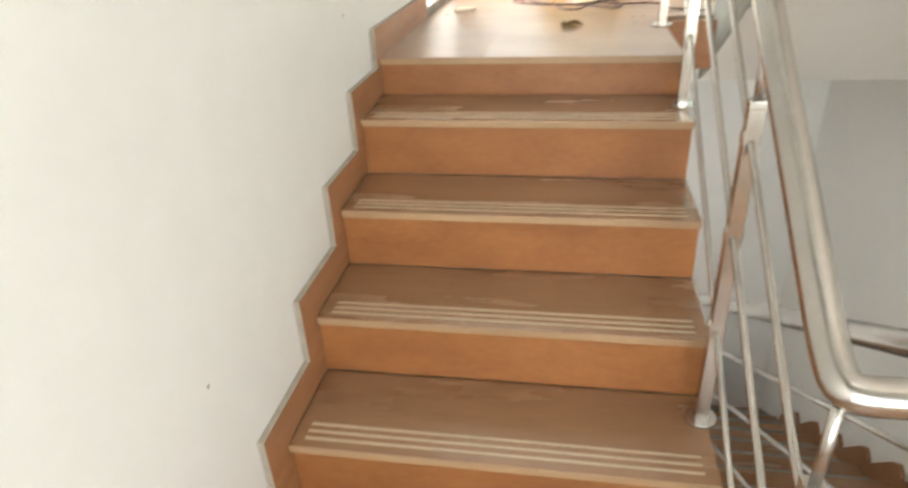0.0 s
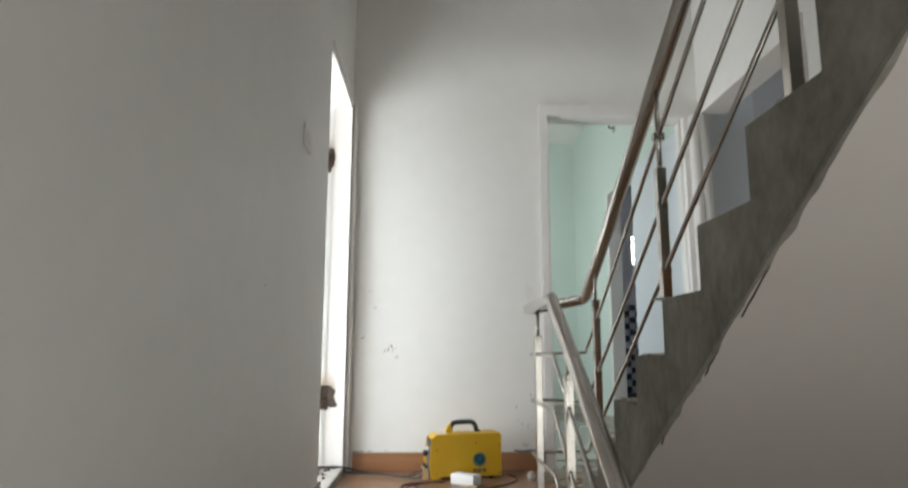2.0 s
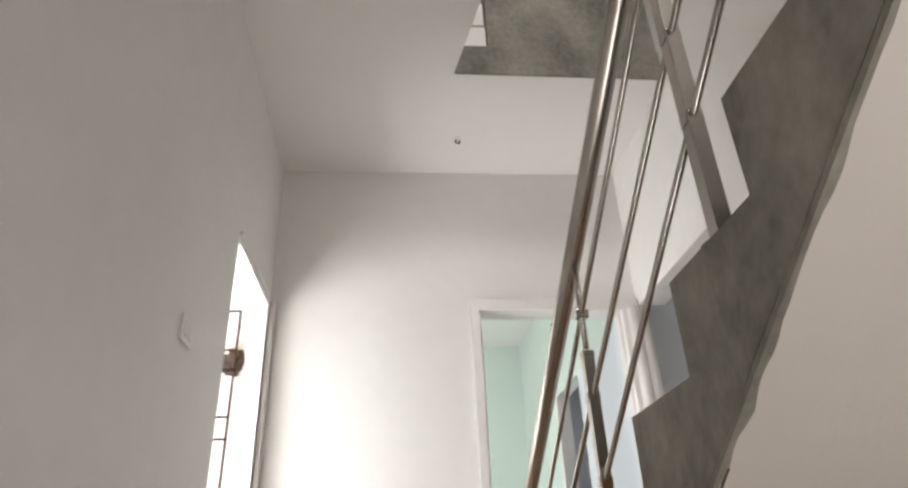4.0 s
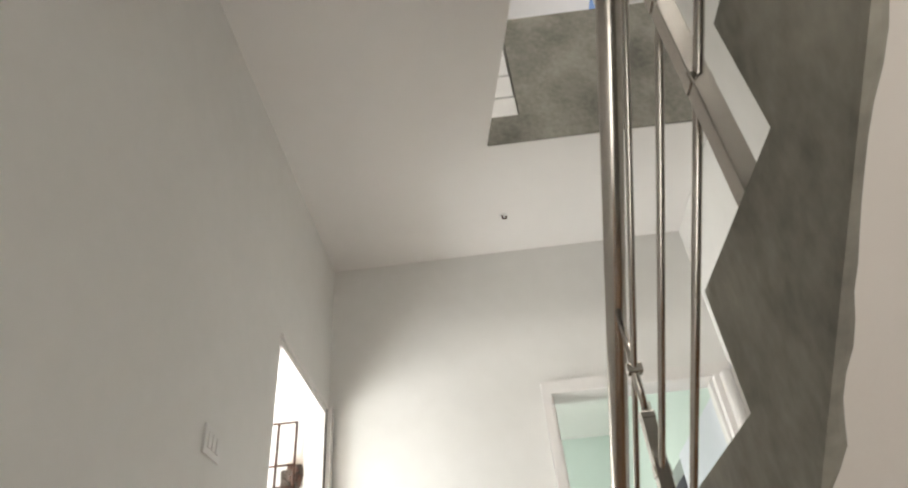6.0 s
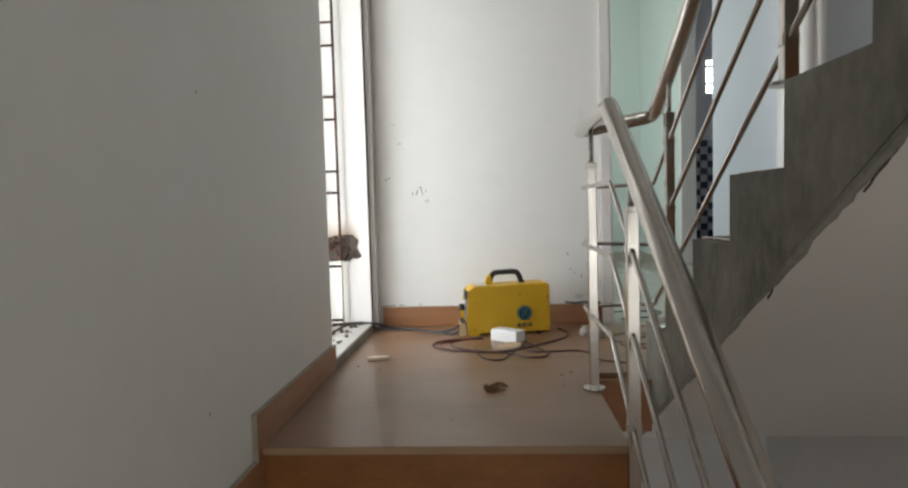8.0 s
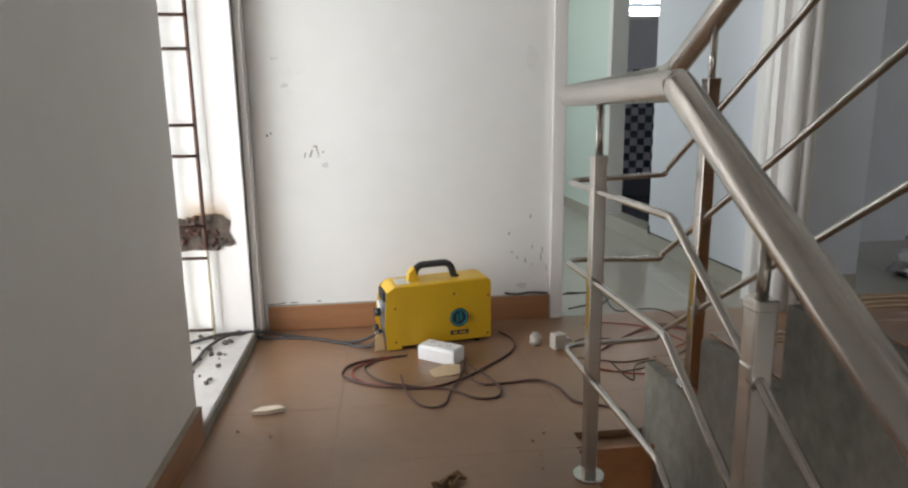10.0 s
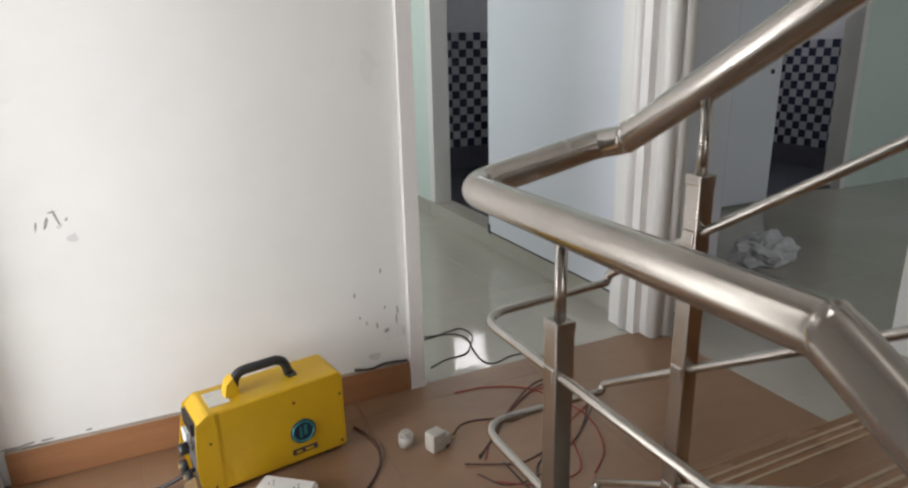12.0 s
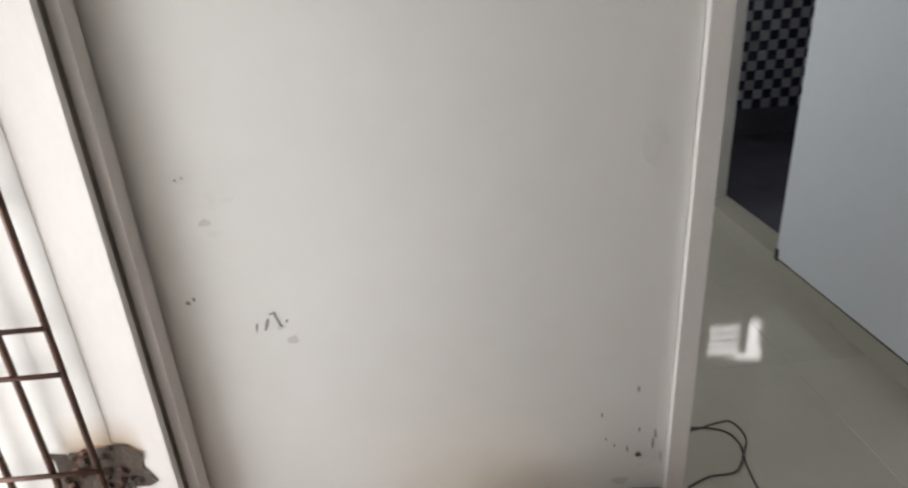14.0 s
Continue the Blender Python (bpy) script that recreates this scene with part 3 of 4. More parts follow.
for x, y, r in ((DX1 + 0.052, CY + 0.014, 0.026), (DX1 + 0.104, CY + 0.012, 0.027), (XR + 0.028, CY + 0.045, 0.020), (DX1 + 0.008, CY + 0.12, 0.022)):
    part("flute", tube([(x, y, 0.002), (x, y, DOOR - 0.001)], r, 14), FRAME, column)
door_3 = thing("door_frame_hall", "white gloss painted frame of the wide hall opening", "door frame")
tagged(door_3, kind="structure")
part("head", boxes((XR - 0.018, XR + 0.135, 0.45, CY - 0.002, DOOR, DOOR + 0.06)), FRAME, door_3)
part("jamb", boxes((XR - 0.018, XR + 0.135, 0.452, 0.51, 0.0, DOOR)), FRAME, door_3)

# ---- iron grille and the broken plaster round its anchors ----
grille = thing("iron_grille", "rusty dark iron grille leaf of round rods folded against the reveal", "grille")
GY = 1.474
for x in (-0.128, -0.220, -0.312, -0.404):
    part("upright", tube([(x, GY, 0.04), (x, GY, 2.035)], 0.0068, 10), IRON, grille)
    part("mortar_sleeve", tube([(x, GY, 0.039), (x, GY, 0.30 + 0.05 * math.sin(40 * x))], 0.0085, 10), RUSTPALE, grille, "pale mortar coating the foot of the rod")
for z in (0.06, 0.32, 0.43, 0.671, 0.773, 1.017, 1.123, 1.362, 1.47, 1.71, 1.815, 2.03):
    part("crossbar", tube([(-0.41, GY - 0.008, z), (-0.124, GY - 0.008, z)], 0.0055, 8), IRON, grille)


def broken_hole(x, z, w, h, seed):
    """A chipped hole in the reveal: rough dark mortar lumps behind an uneven rim, and a rust run above it."""
    rnd = random.Random(seed)
    hole = thing("broken_plaster_hole", "broken plaster hole with dark mortar and rust stains", "wall damage")
    bm = bmesh.new()
    n = 18
    rim = []
    for k in range(n):
        a = 2 * math.pi * k / n
        q = 1 + rnd.uniform(-0.22, 0.18)
        ca, sa = math.cos(a), math.sin(a)
        rim.append((x + w * q * math.copysign(abs(ca) ** 0.5, ca), z + h * q * math.copysign(abs(sa) ** 0.5, sa)))
    c = bm.verts.new((x, 1.4985, z))
    vs = [bm.verts.new((a, 1.4978, b)) for a, b in rim]
    for k in range(n):
        bm.faces.new((c, vs[k], vs[(k + 1) % n]))
    bmesh.ops.recalc_face_normals(bm, faces=bm.faces)
    part("dark_mortar", bm, DUST, hole)
    for k in range(34):
        a, q = rnd.uniform(0, 6.28), rnd.uniform(0.1, 0.98)
        bm = bmesh.new()
        bmesh.ops.create_icosphere(bm, subdivisions=1, radius=rnd.uniform(0.006, 0.017))
        for v in bm.verts:
            v.co *= rnd.uniform(0.6, 1.3)
            v.co.y *= 0.5
            v.co += Vector((x + w * q * math.cos(a), 1.496 + rnd.uniform(-0.006, 0.004), z + h * q * math.sin(a)))
        part("rubble", bm, DUST if k % 2 else IRON, hole)
    bm = bmesh.new()
    z0, z1 = z + h * 0.35, z + h * 2.3
    bm.faces.new([bm.verts.new(p) for p in ((x - w * 0.75, 1.4992, z0), (x + w * 1.05, 1.4992, z0), (x + w * 1.05, 1.4992, z1), (x - w * 0.75, 1.4992, z1))])
    part("rust_stain", bm, RUSTHALO, hole)
    return hole


broken_hole(-0.14, 0.405, 0.10, 0.065, 3)
broken_hole(-0.142, 1.75, 0.052, 0.07, 5)

# ---- small fittings ----
switch = thing("switch_plate", "white plastic switch plate on the stair wall", "switch")
part("plate", box(0.001, 0.010, 0.19, 0.31, 1.42, 1.51, 0.003), WHITEPL, switch)
for y in (0.22, 0.25, 0.28):
    part("rocker", box(0.009, 0.014, y - 0.011, y + 0.011, 1.44, 1.49, 0.002), WHITEPL, switch)
hook = thing("ceiling_hook", "small dark fan hook box in the ceiling", "hook")
part("box", disc(1.056, 1.249, H - 0.006, 0.026, 0.0055, 18), WHITEPL, hook)
part("hook", tube([(1.05, 1.249, H - 0.004), (1.05, 1.249, H - 0.025), (1.07, 1.249, H - 0.03), (1.072, 1.249, H - 0.012)], 0.005, 8), IRON, hook)


# ---- scuffs and dirt on the white walls ----
def mark(wall, plane, u, v, w, h, material=SCUFF, lean=0.0, seed=0):
    """A thin ragged smear lying on a wall: plane 'far' (y = FAR) or 'left' (x = 0)."""
    rnd = random.Random(seed)
    bm = bmesh.new()
    vs = []
    for k in range(9):
        a = 2 * math.pi * k / 9
        q = rnd.uniform(0.6, 1.1)
        du, dv = w / 2 * q * math.cos(a), h / 2 * q * math.sin(a)
        p = (u + du * math.cos(lean) - dv * math.sin(lean), v + du * math.sin(lean) + dv * math.cos(lean))
        vs.append(bm.verts.new((p[0], FAR - 0.0012, p[1]) if plane == "far" else (0.0012, p[0], p[1])))
    bm.faces.new(vs)
    bmesh.ops.recalc_face_normals(bm, faces=bm.faces)
    part("scuff_mark", bm, material, wall)


wall_far, wall_left = bpy.data.objects["wall_far"], bpy.data.objects["wall_left"]
for i, (u, v, w, h, lean) in enumerate(((0.235, 0.665, 0.008, 0.04, -0.3), (0.258, 0.675, 0.007, 0.045, 0.3), (0.250, 0.690, 0.017, 0.006, 0.1), (0.213, 0.658, 0.006, 0.03, -0.2), (0.278, 0.67, 0.014, 0.006, 0.9),
                                        (0.084, 0.73, 0.01, 0.012, 0.4), (0.097, 0.738, 0.008, 0.012, 0.4), (0.118, 0.996, 0.01, 0.007, 0), (0.132, 1.0, 0.007, 0.009, 0),
                                        (1.052, 0.41, 0.006, 0.022, 0), (0.968, 0.345, 0.006, 0.02, 0), (1.033, 0.235, 0.006, 0.025, 0.1), (1.0, 0.25, 0.005, 0.015, 0.2), (1.095, 0.245, 0.006, 0.04, 0), (1.10, 0.275, 0.006, 0.03, 0.1), (1.133, 0.27, 0.006, 0.04, 0), (1.06, 0.29, 0.005, 0.02, 0), (0.98, 0.27, 0.006, 0.012, 0.3),
                                        (0.095, 0.105, 0.05, 0.008, 0.1), (0.06, 0.102, 0.05, 0.008, 0), (0.14, 0.106, 0.035, 0.006, 0), (0.235, 0.108, 0.02, 0.007, 0))):
    mark(wall_far, "far", u, v, w, h, SCUFF, lean, i)
for i, (u, v, w, h, lean, material) in enumerate(((0.284, 0.622, 0.026, 0.028, 0.3, SMUDGE), (0.262, 0.655, 0.018, 0.012, 0.9, SMUDGE), (0.19, 0.955, 0.09, 0.05, 0.2, SCUFFPALE), (0.13, 1.0, 0.06, 0.03, 0, SCUFFPALE), (1.08, 0.20, 0.10, 0.07, 0.2, SCUFFPALE), (0.17, 0.88, 0.05, 0.02, 0, SCUFFPALE),
                                                  (1.05, 1.0, 0.06, 0.10, 0, SCUFFPALE), (1.118, 0.20, 0.012, 0.05, 0.1, SMUDGE), (1.06, 0.215, 0.02, 0.02, 0.2, SMUDGE), (1.02, 0.135, 0.06, 0.03, 0.1, SMUDGE), (0.155, 0.905, 0.03, 0.02, 0.2, SMUDGE))):
    mark(wall_far, "far", u, v, w, h, material, lean, 40 + i)
for i, (u, v, w, h, lean, material) in enumerate(((-0.995, 0.668, 0.05, 0.025, 0.2, SCUFFPALE), (-0.88, 0.66, 0.05, 0.03, 0.4, SCUFFPALE), (-1.41, -0.049, 0.06, 0.0022, 0.0, SCUFFPALE), (-1.475, -0.051, 0.05, 0.0022, 0.0, SCUFFPALE),
                                                  (-1.078, -0.122, 0.012, 0.010, 0, SCUFFPALE), (-1.203, -0.298, 0.008, 0.012, 0, SCUFF), (-0.265, 0.168, 0.008, 0.012, 0, SCUFF), (-0.253, 0.845, 0.008, 0.010, 0, SCUFF), (-1.27, 0.336, 0.03, 0.03, 0, SCUFFPALE))):
    mark(wall_left, "left", u, v, w, h, material, lean, 70 + i)

# mortar smeared unevenly over the joint between the raw concrete side and the painted underside
rnd = random.Random(33)
bm = bmesh.new()
ys = [0.78 - 0.02 * k for k in range(126)]
reach = [max(0.001, 0.004 + 0.012 * noise.noise(Vector((y * 3.1, 0.3, 0))) + 0.012 * noise.noise(Vector((y * 11, 2.0, 0))) + rnd.uniform(-0.003, 0.003)) for y in ys]
rows = [[bm.verts.new((x, y, soffit_z(y) - d)) for x, d in ((XU - 0.002, 0.004), (XU - 0.002, 0.016), (XU + w, 0.0162), (XU + w + 0.006, 0.0133))] for y, w in zip(ys, reach)]
for a, b in zip(rows, rows[1:]):
    for k in range(3):
        bm.faces.new((a[k], a[k + 1], b[k + 1], b[k]))
bmesh.ops.recalc_face_normals(bm, faces=bm.faces)
part("mortar_smear", bm, CONCRETE, upper_flight, "ragged grey mortar over the soffit edge")
for y, w in ((-0.65, 0.045), (-0.30, 0.02), (-0.88, 0.07), (0.12, 0.02)):
    steps = [-1 + 0.2 * k for k in range(11)]
    part("mortar_crack", tube([(XU + 0.010 + 0.002 * rnd.random() + 0.004 * (k + 1), y + w * k, soffit_z(y + w * k) - 0.0138) for k in steps], 0.0022, 6), DUST, upper_flight, "dark open crack in the mortar")

# ---- white louvred vent and concrete lip in the stair opening ----
vent = thing("louvred_vent", "white louvred vent boards beside the raw concrete upstand", "vent")
for k in range(5):
    z = H + 0.19 + 0.192 * k
    part("slat", box(0.9, 1.18 - 0.003 * k, 0.71 + 0.01 * k, 0.80, z, z + 0.168, 0.004), WHITEPL, vent)

# ---- welding machine ----
welder = thing("welding_machine", "yellow portable welding machine with black carry handle", "welding machine", loc=(0.485, 1.314, 0.0))
welder.rotation_euler = (0, 0, radians(9.5))
WL, WD, WH = 0.378, 0.135, 0.226
part("cover", prism([(0.006, 0.012), (0.0, 0.09), (0.006, WH - 0.02), (0.03, WH), (WL - 0.014, WH + 0.008), (WL, WH - 0.004), (WL, 0.012)], "y", 0.0, WD), YELLOW, welder, "yellow powder-coated steel cover")
bpy.data.objects["cover"].modifiers.new("edge", "BEVEL").width = 0.004
part("front_panel", prism([(0.001, 0.02), (-0.004, 0.09), (0.004, WH - 0.024), (0.012, WH - 0.03), (0.01, 0.03)], "y", 0.012, WD - 0.012), GREYPL, welder)
part("side_flap", prism([(0.0, 0.004), (-0.008, 0.09), (0.002, WH - 0.02), (0.03, WH - 0.001), (0.05, WH - 0.001), (0.05, 0.004)], "y", -0.0015, 0.0025), YELLOW, welder)
part("side_flap", prism([(0.0, 0.004), (-0.02, 0.09), (0.002, WH - 0.02), (0.03, WH - 0.001), (0.05, WH - 0.001), (0.05, 0.004)], "y", WD - 0.0025, WD + 0.0015), YELLOW, welder)
part("knob", disc(-0.012, 0.05, 0.13, 0.015, -0.022, 16, "x"), BLACK, welder)
for y in (0.04, 0.095):
    s = part("socket", disc(-0.014, y, 0.055, 0.016, -0.016, 16, "x"), BLACK, welder)
    part("contact", disc(-0.03, y, 0.055, 0.009, -0.004, 12, "x"), BRASS, s)
part("gauge", box(-0.012, 0.002, 0.07, 0.115, 0.12, 0.155, 0.003), LABEL, welder)
part("louvre_plate", boxes(*[(-0.006, 0.002, 0.02, 0.115, 0.172 + 0.009 * k, 0.176 + 0.009 * k) for k in range(4)]), BLACK, welder)
part("handle", tube(fillet([(0.11, WD / 2, WH - 0.004), (0.122, WD / 2, WH + 0.055), (0.245, WD / 2, WH + 0.058), (0.262, WD / 2, WH - 0.002)], 0.03, 5), 0.0125, 12), BLACK, welder, "black plastic carry handle")
part("handle_mount", prism([(0.088, WH), (0.095, WH + 0.034), (0.112, WH + 0.05), (0.122, WH + 0.02), (0.128, WH)], "y", WD / 2 - 0.018, WD / 2 + 0.018), YELLOW, welder)
part("handle_mount", box(0.25, 0.275, WD / 2 - 0.016, WD / 2 + 0.016, WH, WH + 0.014, 0.004), BLACK, welder)
part("rating_label", box(0.045, 0.095, 0.03, 0.105, WH + 0.0005, WH + 0.0022), LABEL, welder, "grey paper label")
em = part("emblem", disc(0.258, -0.0025, 0.098, 0.034, 0.002, 28, "y"), NAVY, welder, "round teal and navy emblem")
part("emblem_ring", tube([(0.258 + 0.028 * math.cos(a), -0.003, 0.098 + 0.028 * math.sin(a)) for a in (k * math.pi / 12 for k in range(25))], 0.0035, 6), TEAL, em)
part("emblem_bar", boxes((0.248, 0.254, -0.0042, -0.002, 0.082, 0.112), (0.260, 0.268, -0.0042, -0.002, 0.088, 0.116)), TEAL, em)
part("name_bar", box(0.225, 0.292, -0.0025, -0.0005, 0.036, 0.052, 0.001), NAVY, welder)
part("name_bar_light", boxes((0.234, 0.25, -0.0032, -0.002, 0.041, 0.047), (0.258, 0.282, -0.0032, -0.002, 0.041, 0.047)), YELLOW, welder)
for x, z in ((0.03, 0.03), (0.03, 0.15), (WL - 0.015, 0.03), (WL - 0.012, 0.17), (0.24, 0.185)):
    part("screw", disc(x, 0.0, z, 0.0035, -0.0022, 10, "y"), IRON, welder)
for x in (0.05, WL - 0.05):
    for y in (0.025, WD - 0.025):
        part("rubber_foot", disc(x, y, 0.0, 0.012, 0.0125, 12), BLACK, welder)

# ---- extension box, cardboard, plug and scraps ----
ext = thing("extension_box", "white plastic extension socket box on the floor", "extension box", loc=(0.66, 1.215, 0.0))
ext.rotation_euler = (0, 0, radians(-38))
part("body", box(-0.07, 0.07, -0.035, 0.035, 0.0, 0.048, 0.006), WHITEPL, ext)
part("top_plate", box(-0.066, 0.066, -0.031, 0.031, 0.0475, 0.052, 0.002), WHITEPL, ext)
for x in (-0.035, 0.03):
    so = part("socket", disc(x, 0.004, 0.0518, 0.016, 0.001, 16), WHITEPL, ext)
    for a, b in ((-0.006, -0.004), (0.006, -0.004), (0.0, 0.007)):
        part("pin_hole", disc(x + a, 0.004 + b, 0.0529, 0.0024, 0.0005, 8), BLACK, so)
part("rocker", box(-0.008, 0.006, -0.022, -0.008, 0.052, 0.056, 0.001), WHITEPL, ext)
flap = tagged(part("cardboard_flap", prism([(0.0, 0.0), (0.034, 0.004), (0.030, 0.062), (0.004, 0.055)], "y", 0.0, 0.003), CARD), "torn tan cardboard flap leaning against the welder", "cardboard")
flap.matrix_world = pose(0.442, 1.318, 0.001, -8, 0, 12)
card = tagged(part("cardboard_scrap", prism([(-0.05, -0.02), (0.03, -0.035), (0.06, 0.02), (0.02, 0.045), (-0.045, 0.03)], "z", 0.0, 0.004), CARD), "torn piece of tan cardboard on the floor", "cardboard")
card.matrix_world = pose(0.665, 1.105, 0.001, 4, -3, 20)
plug = thing("plug_adapter", "white plug adapter with round pins on the floor", "plug", loc=(1.07, 1.26, 0.0))
plug.rotation_euler = (0, 0, radians(15))
part("body", box(-0.022, 0.022, -0.02, 0.02, 0.0, 0.055, 0.006), DIRTYWHITE, plug)
part("side_block", box(0.022, 0.045, -0.014, 0.014, 0.006, 0.035, 0.004), DIRTYWHITE, plug)
for y in (-0.009, 0.009):
    part("pin", disc(0.045, y, 0.016, 0.0035, 0.018, 10, "x"), BRASS, plug)
plug2 = thing("round_plug", "white round plug on the floor", "plug", loc=(1.005, 1.315, 0.0))
part("body", disc(0, 0, 0.0, 0.021, 0.032, 18), DIRTYWHITE, plug2)
part("collar", disc(0, 0, 0.032, 0.013, 0.010, 14), DIRTYWHITE, plug2)
pap = tagged(part("paper_scrap", prism([(-0.045, -0.010), (-0.01, -0.017), (0.044, -0.009), (0.03, 0.012), (-0.02, 0.014)], "z", 0, 0.012), PAPER), "cream folded paper scrap on the landing", "paper")
pap.matrix_world = pose(0.150, 0.90, 0.001, 0, 0, 8)
leaf_bm = bmesh.new()
rnd = random.Random(4)
for k in range(7):
    a = rnd.uniform(0, 6.28)
    p = Vector((rnd.uniform(-0.03, 0.03), rnd.uniform(-0.015, 0.015), 0))
    q = [p + Vector((0.028 * math.cos(a + b) * s, 0.02 * math.sin(a + b) * s, h)) for b, s, h in ((0, 1, 0.002), (1.4, 0.7, 0.014), (3.1, 1, 0.004), (4.6, 0.7, 0.022))]
    f = leaf_bm.faces.new([leaf_bm.verts.new(v) for v in q])
    r = bmesh.ops.extrude_face_region(leaf_bm, geom=[f])
    bmesh.ops.translate(leaf_bm, verts=[v for v in r["geom"] if isinstance(v, bmesh.types.BMVert)], vec=(0, 0, 0.003))
scrap = tagged(part("dry_scrap", leaf_bm, LEAFDRY), "crumpled dry brown scrap on the landing", "scrap")
scrap.matrix_world = pose(0.603, 0.478, 0.001, 0, 0, 20)
rnd = random.Random(9)
for k in range(26):
    x, y = rnd.uniform(0.05, 2.0), rnd.uniform(0.1, 1.55)
    if y < 0.65 and x > 0.85 or 0.45 < x < 0.92 and 1.24 < y < 1.56:
        continue
    bm = bmesh.new()
    bmesh.ops.create_icosphere(bm, subdivisions=1, radius=rnd.uniform(0.002, 0.005))
    for v in bm.verts:
        v.co = Vector((v.co.x * rnd.uniform(0.7, 1.5), v.co.y * rnd.uniform(0.7, 1.5), v.co.z * 0.6))
    ch = tagged(part("mortar_crumb", bm, LEAFDRY if k % 2 else EDGE), "small crumb of dried mortar on the floor", "crumb", group="crumbs on the landing")
    ch.location = (x, y, 0.002)


# ---- cables on the floor ----
def cable(name, pts, r, material, label, z0=0.0, lift=()):
    """A cable lying on the floor through plan points; lift: heights at some of them."""
    hs = dict(lift)
    line = smooth_line([(x, y, z0 + r + hs.get(i, 0)) for i, (x, y) in enumerate(pts)], 8)
    ob = part(name, tube(line, r, 8), material)
    return tagged(ob, label, "cable", group="cables on the landing")


cable("welding_lead", [(-0.16, 1.0), (-0.12, 1.17), (-0.11, 1.33), (-0.05, 1.44), (0.06, 1.50), (0.2, 1.48), (0.36, 1.41), (0.47, 1.385)], 0.0056, CABLE_BLACK, "thick black welding lead running out of the side door", 0.0, ((0, 0.04), (1, 0.04), (2, 0.04), (3, 0.042), (7, 0.045)))
cable("welding_lead", [(-0.30, 1.28), (-0.19, 1.37), (-0.10, 1.44), (0.02, 1.49), (0.12, 1.52), (0.28, 1.44), (0.41, 1.36), (0.47, 1.35)], 0.0056, CABLE_BLACK, "thick black welding lead beside the skirting", 0.0, ((0, 0.04), (1, 0.04), (2, 0.042), (3, 0.03), (7, 0.045)))
cable("mains_cable", [(0.55, 1.26), (0.43, 1.24), (0.36, 1.2), (0.34, 1.13), (0.37, 1.08), (0.46, 1.02), (0.59, 0.99), (0.69, 1.03), (0.77, 1.1), (0.87, 1.2), (0.92, 1.28), (0.93, 1.37), (0.9, 1.46)], 0.0040, CABLE, "dark brown mains cable looped before the welder")
cable("mains_cable", [(0.52, 1.1), (0.53, 0.99), (0.56, 0.89), (0.6, 0.86), (0.64, 0.88), (0.66, 0.95), (0.71, 1.08), (0.74, 1.2)], 0.0032, CABLE, "thin brown cable in a narrow loop on the floor")
cable("mains_cable", [(0.47, 1.26), (0.41, 1.17), (0.46, 1.06), (0.57, 1.0), (0.66, 0.97), (0.73, 0.9), (0.79, 0.9), (0.81, 0.96), (0.78, 1.06), (0.74, 1.15)], 0.0036, CABLE, "dark brown mains cable looped on the floor")
cable("mains_cable", [(0.50, 1.25), (0.42, 1.22), (0.37, 1.15), (0.40, 1.07), (0.50, 1.01), (0.62, 0.985)], 0.0030, CABLE_RED, "thin red-brown cable looped before the welder")
cable("mains_cable", [(0.72, 1.12), (0.75, 1.0), (0.83, 0.99), (0.93, 1.0), (0.98, 0.94), (1.0, 0.84), (1.07, 0.8), (1.11, 0.76), (1.10, 0.69), (1.08, 0.63)], 0.0036, CABLE, "dark brown mains cable trailing to the stair edge")
cable("thin_wire", [(1.21, 1.90), (1.34, 1.91), (1.42, 1.93), (1.47, 1.93), (1.48, 1.86), (1.44, 1.79), (1.39, 1.73), (1.31, 1.72), (1.24, 1.69)], 0.0026, CABLE_BLACK, "thin dark wire lying across the doorway")
cable("thin_wire", [(1.30, 1.93), (1.42, 1.9), (1.45, 1.84), (1.43, 1.75), (1.42, 1.65), (1.45, 1.62), (1.52, 1.64), (1.59, 1.63), (1.62, 1.57), (1.62, 1.45)], 0.0026, CABLE_BLACK, "thin dark wire crossing the threshold")
cable("thin_wire", [(1.10, 1.25), (1.18, 1.33), (1.27, 1.32), (1.32, 1.28), (1.45, 1.32)], 0.0026, CABLE, "thin brown wire from the plug")
cable("thin_wire", [(1.24, 1.5), (1.34, 1.49), (1.45, 1.43), (1.51, 1.32), (1.53, 1.2), (1.48, 1.06), (1.39, 0.98)], 0.0023, CABLE_RED, "thin red wire in a loose tangle")
cable("thin_wire", [(1.11, 1.16), (1.19, 1.12), (1.25, 1.1), (1.34, 1.12)], 0.0023, CABLE, "thin brown wire end on the floor")


def loose(pts, seed, amount):
    """The same line, strayed a little, for a second strand of a tangle."""
    r = random.Random(seed)
    return [(x + r.uniform(-amount, amount), y + r.uniform(-amount, amount)) for x, y in pts]


KNOT = [(1.16, 1.16), (1.24, 1.28), (1.40, 1.36), (1.55, 1.42), (1.60, 1.30), (1.48, 1.15), (1.32, 1.05), (1.20, 1.0), (1.16, 1.08)]
for k, (material, tint) in enumerate(((CABLE_RED, "red"), (CABLE_BLACK, "black"), (CABLE, "brown"))):
    cable("thin_wire", loose(KNOT, 10 + k, 0.045), 0.0022, material, "thin %s wire in a loose tangle" % tint)
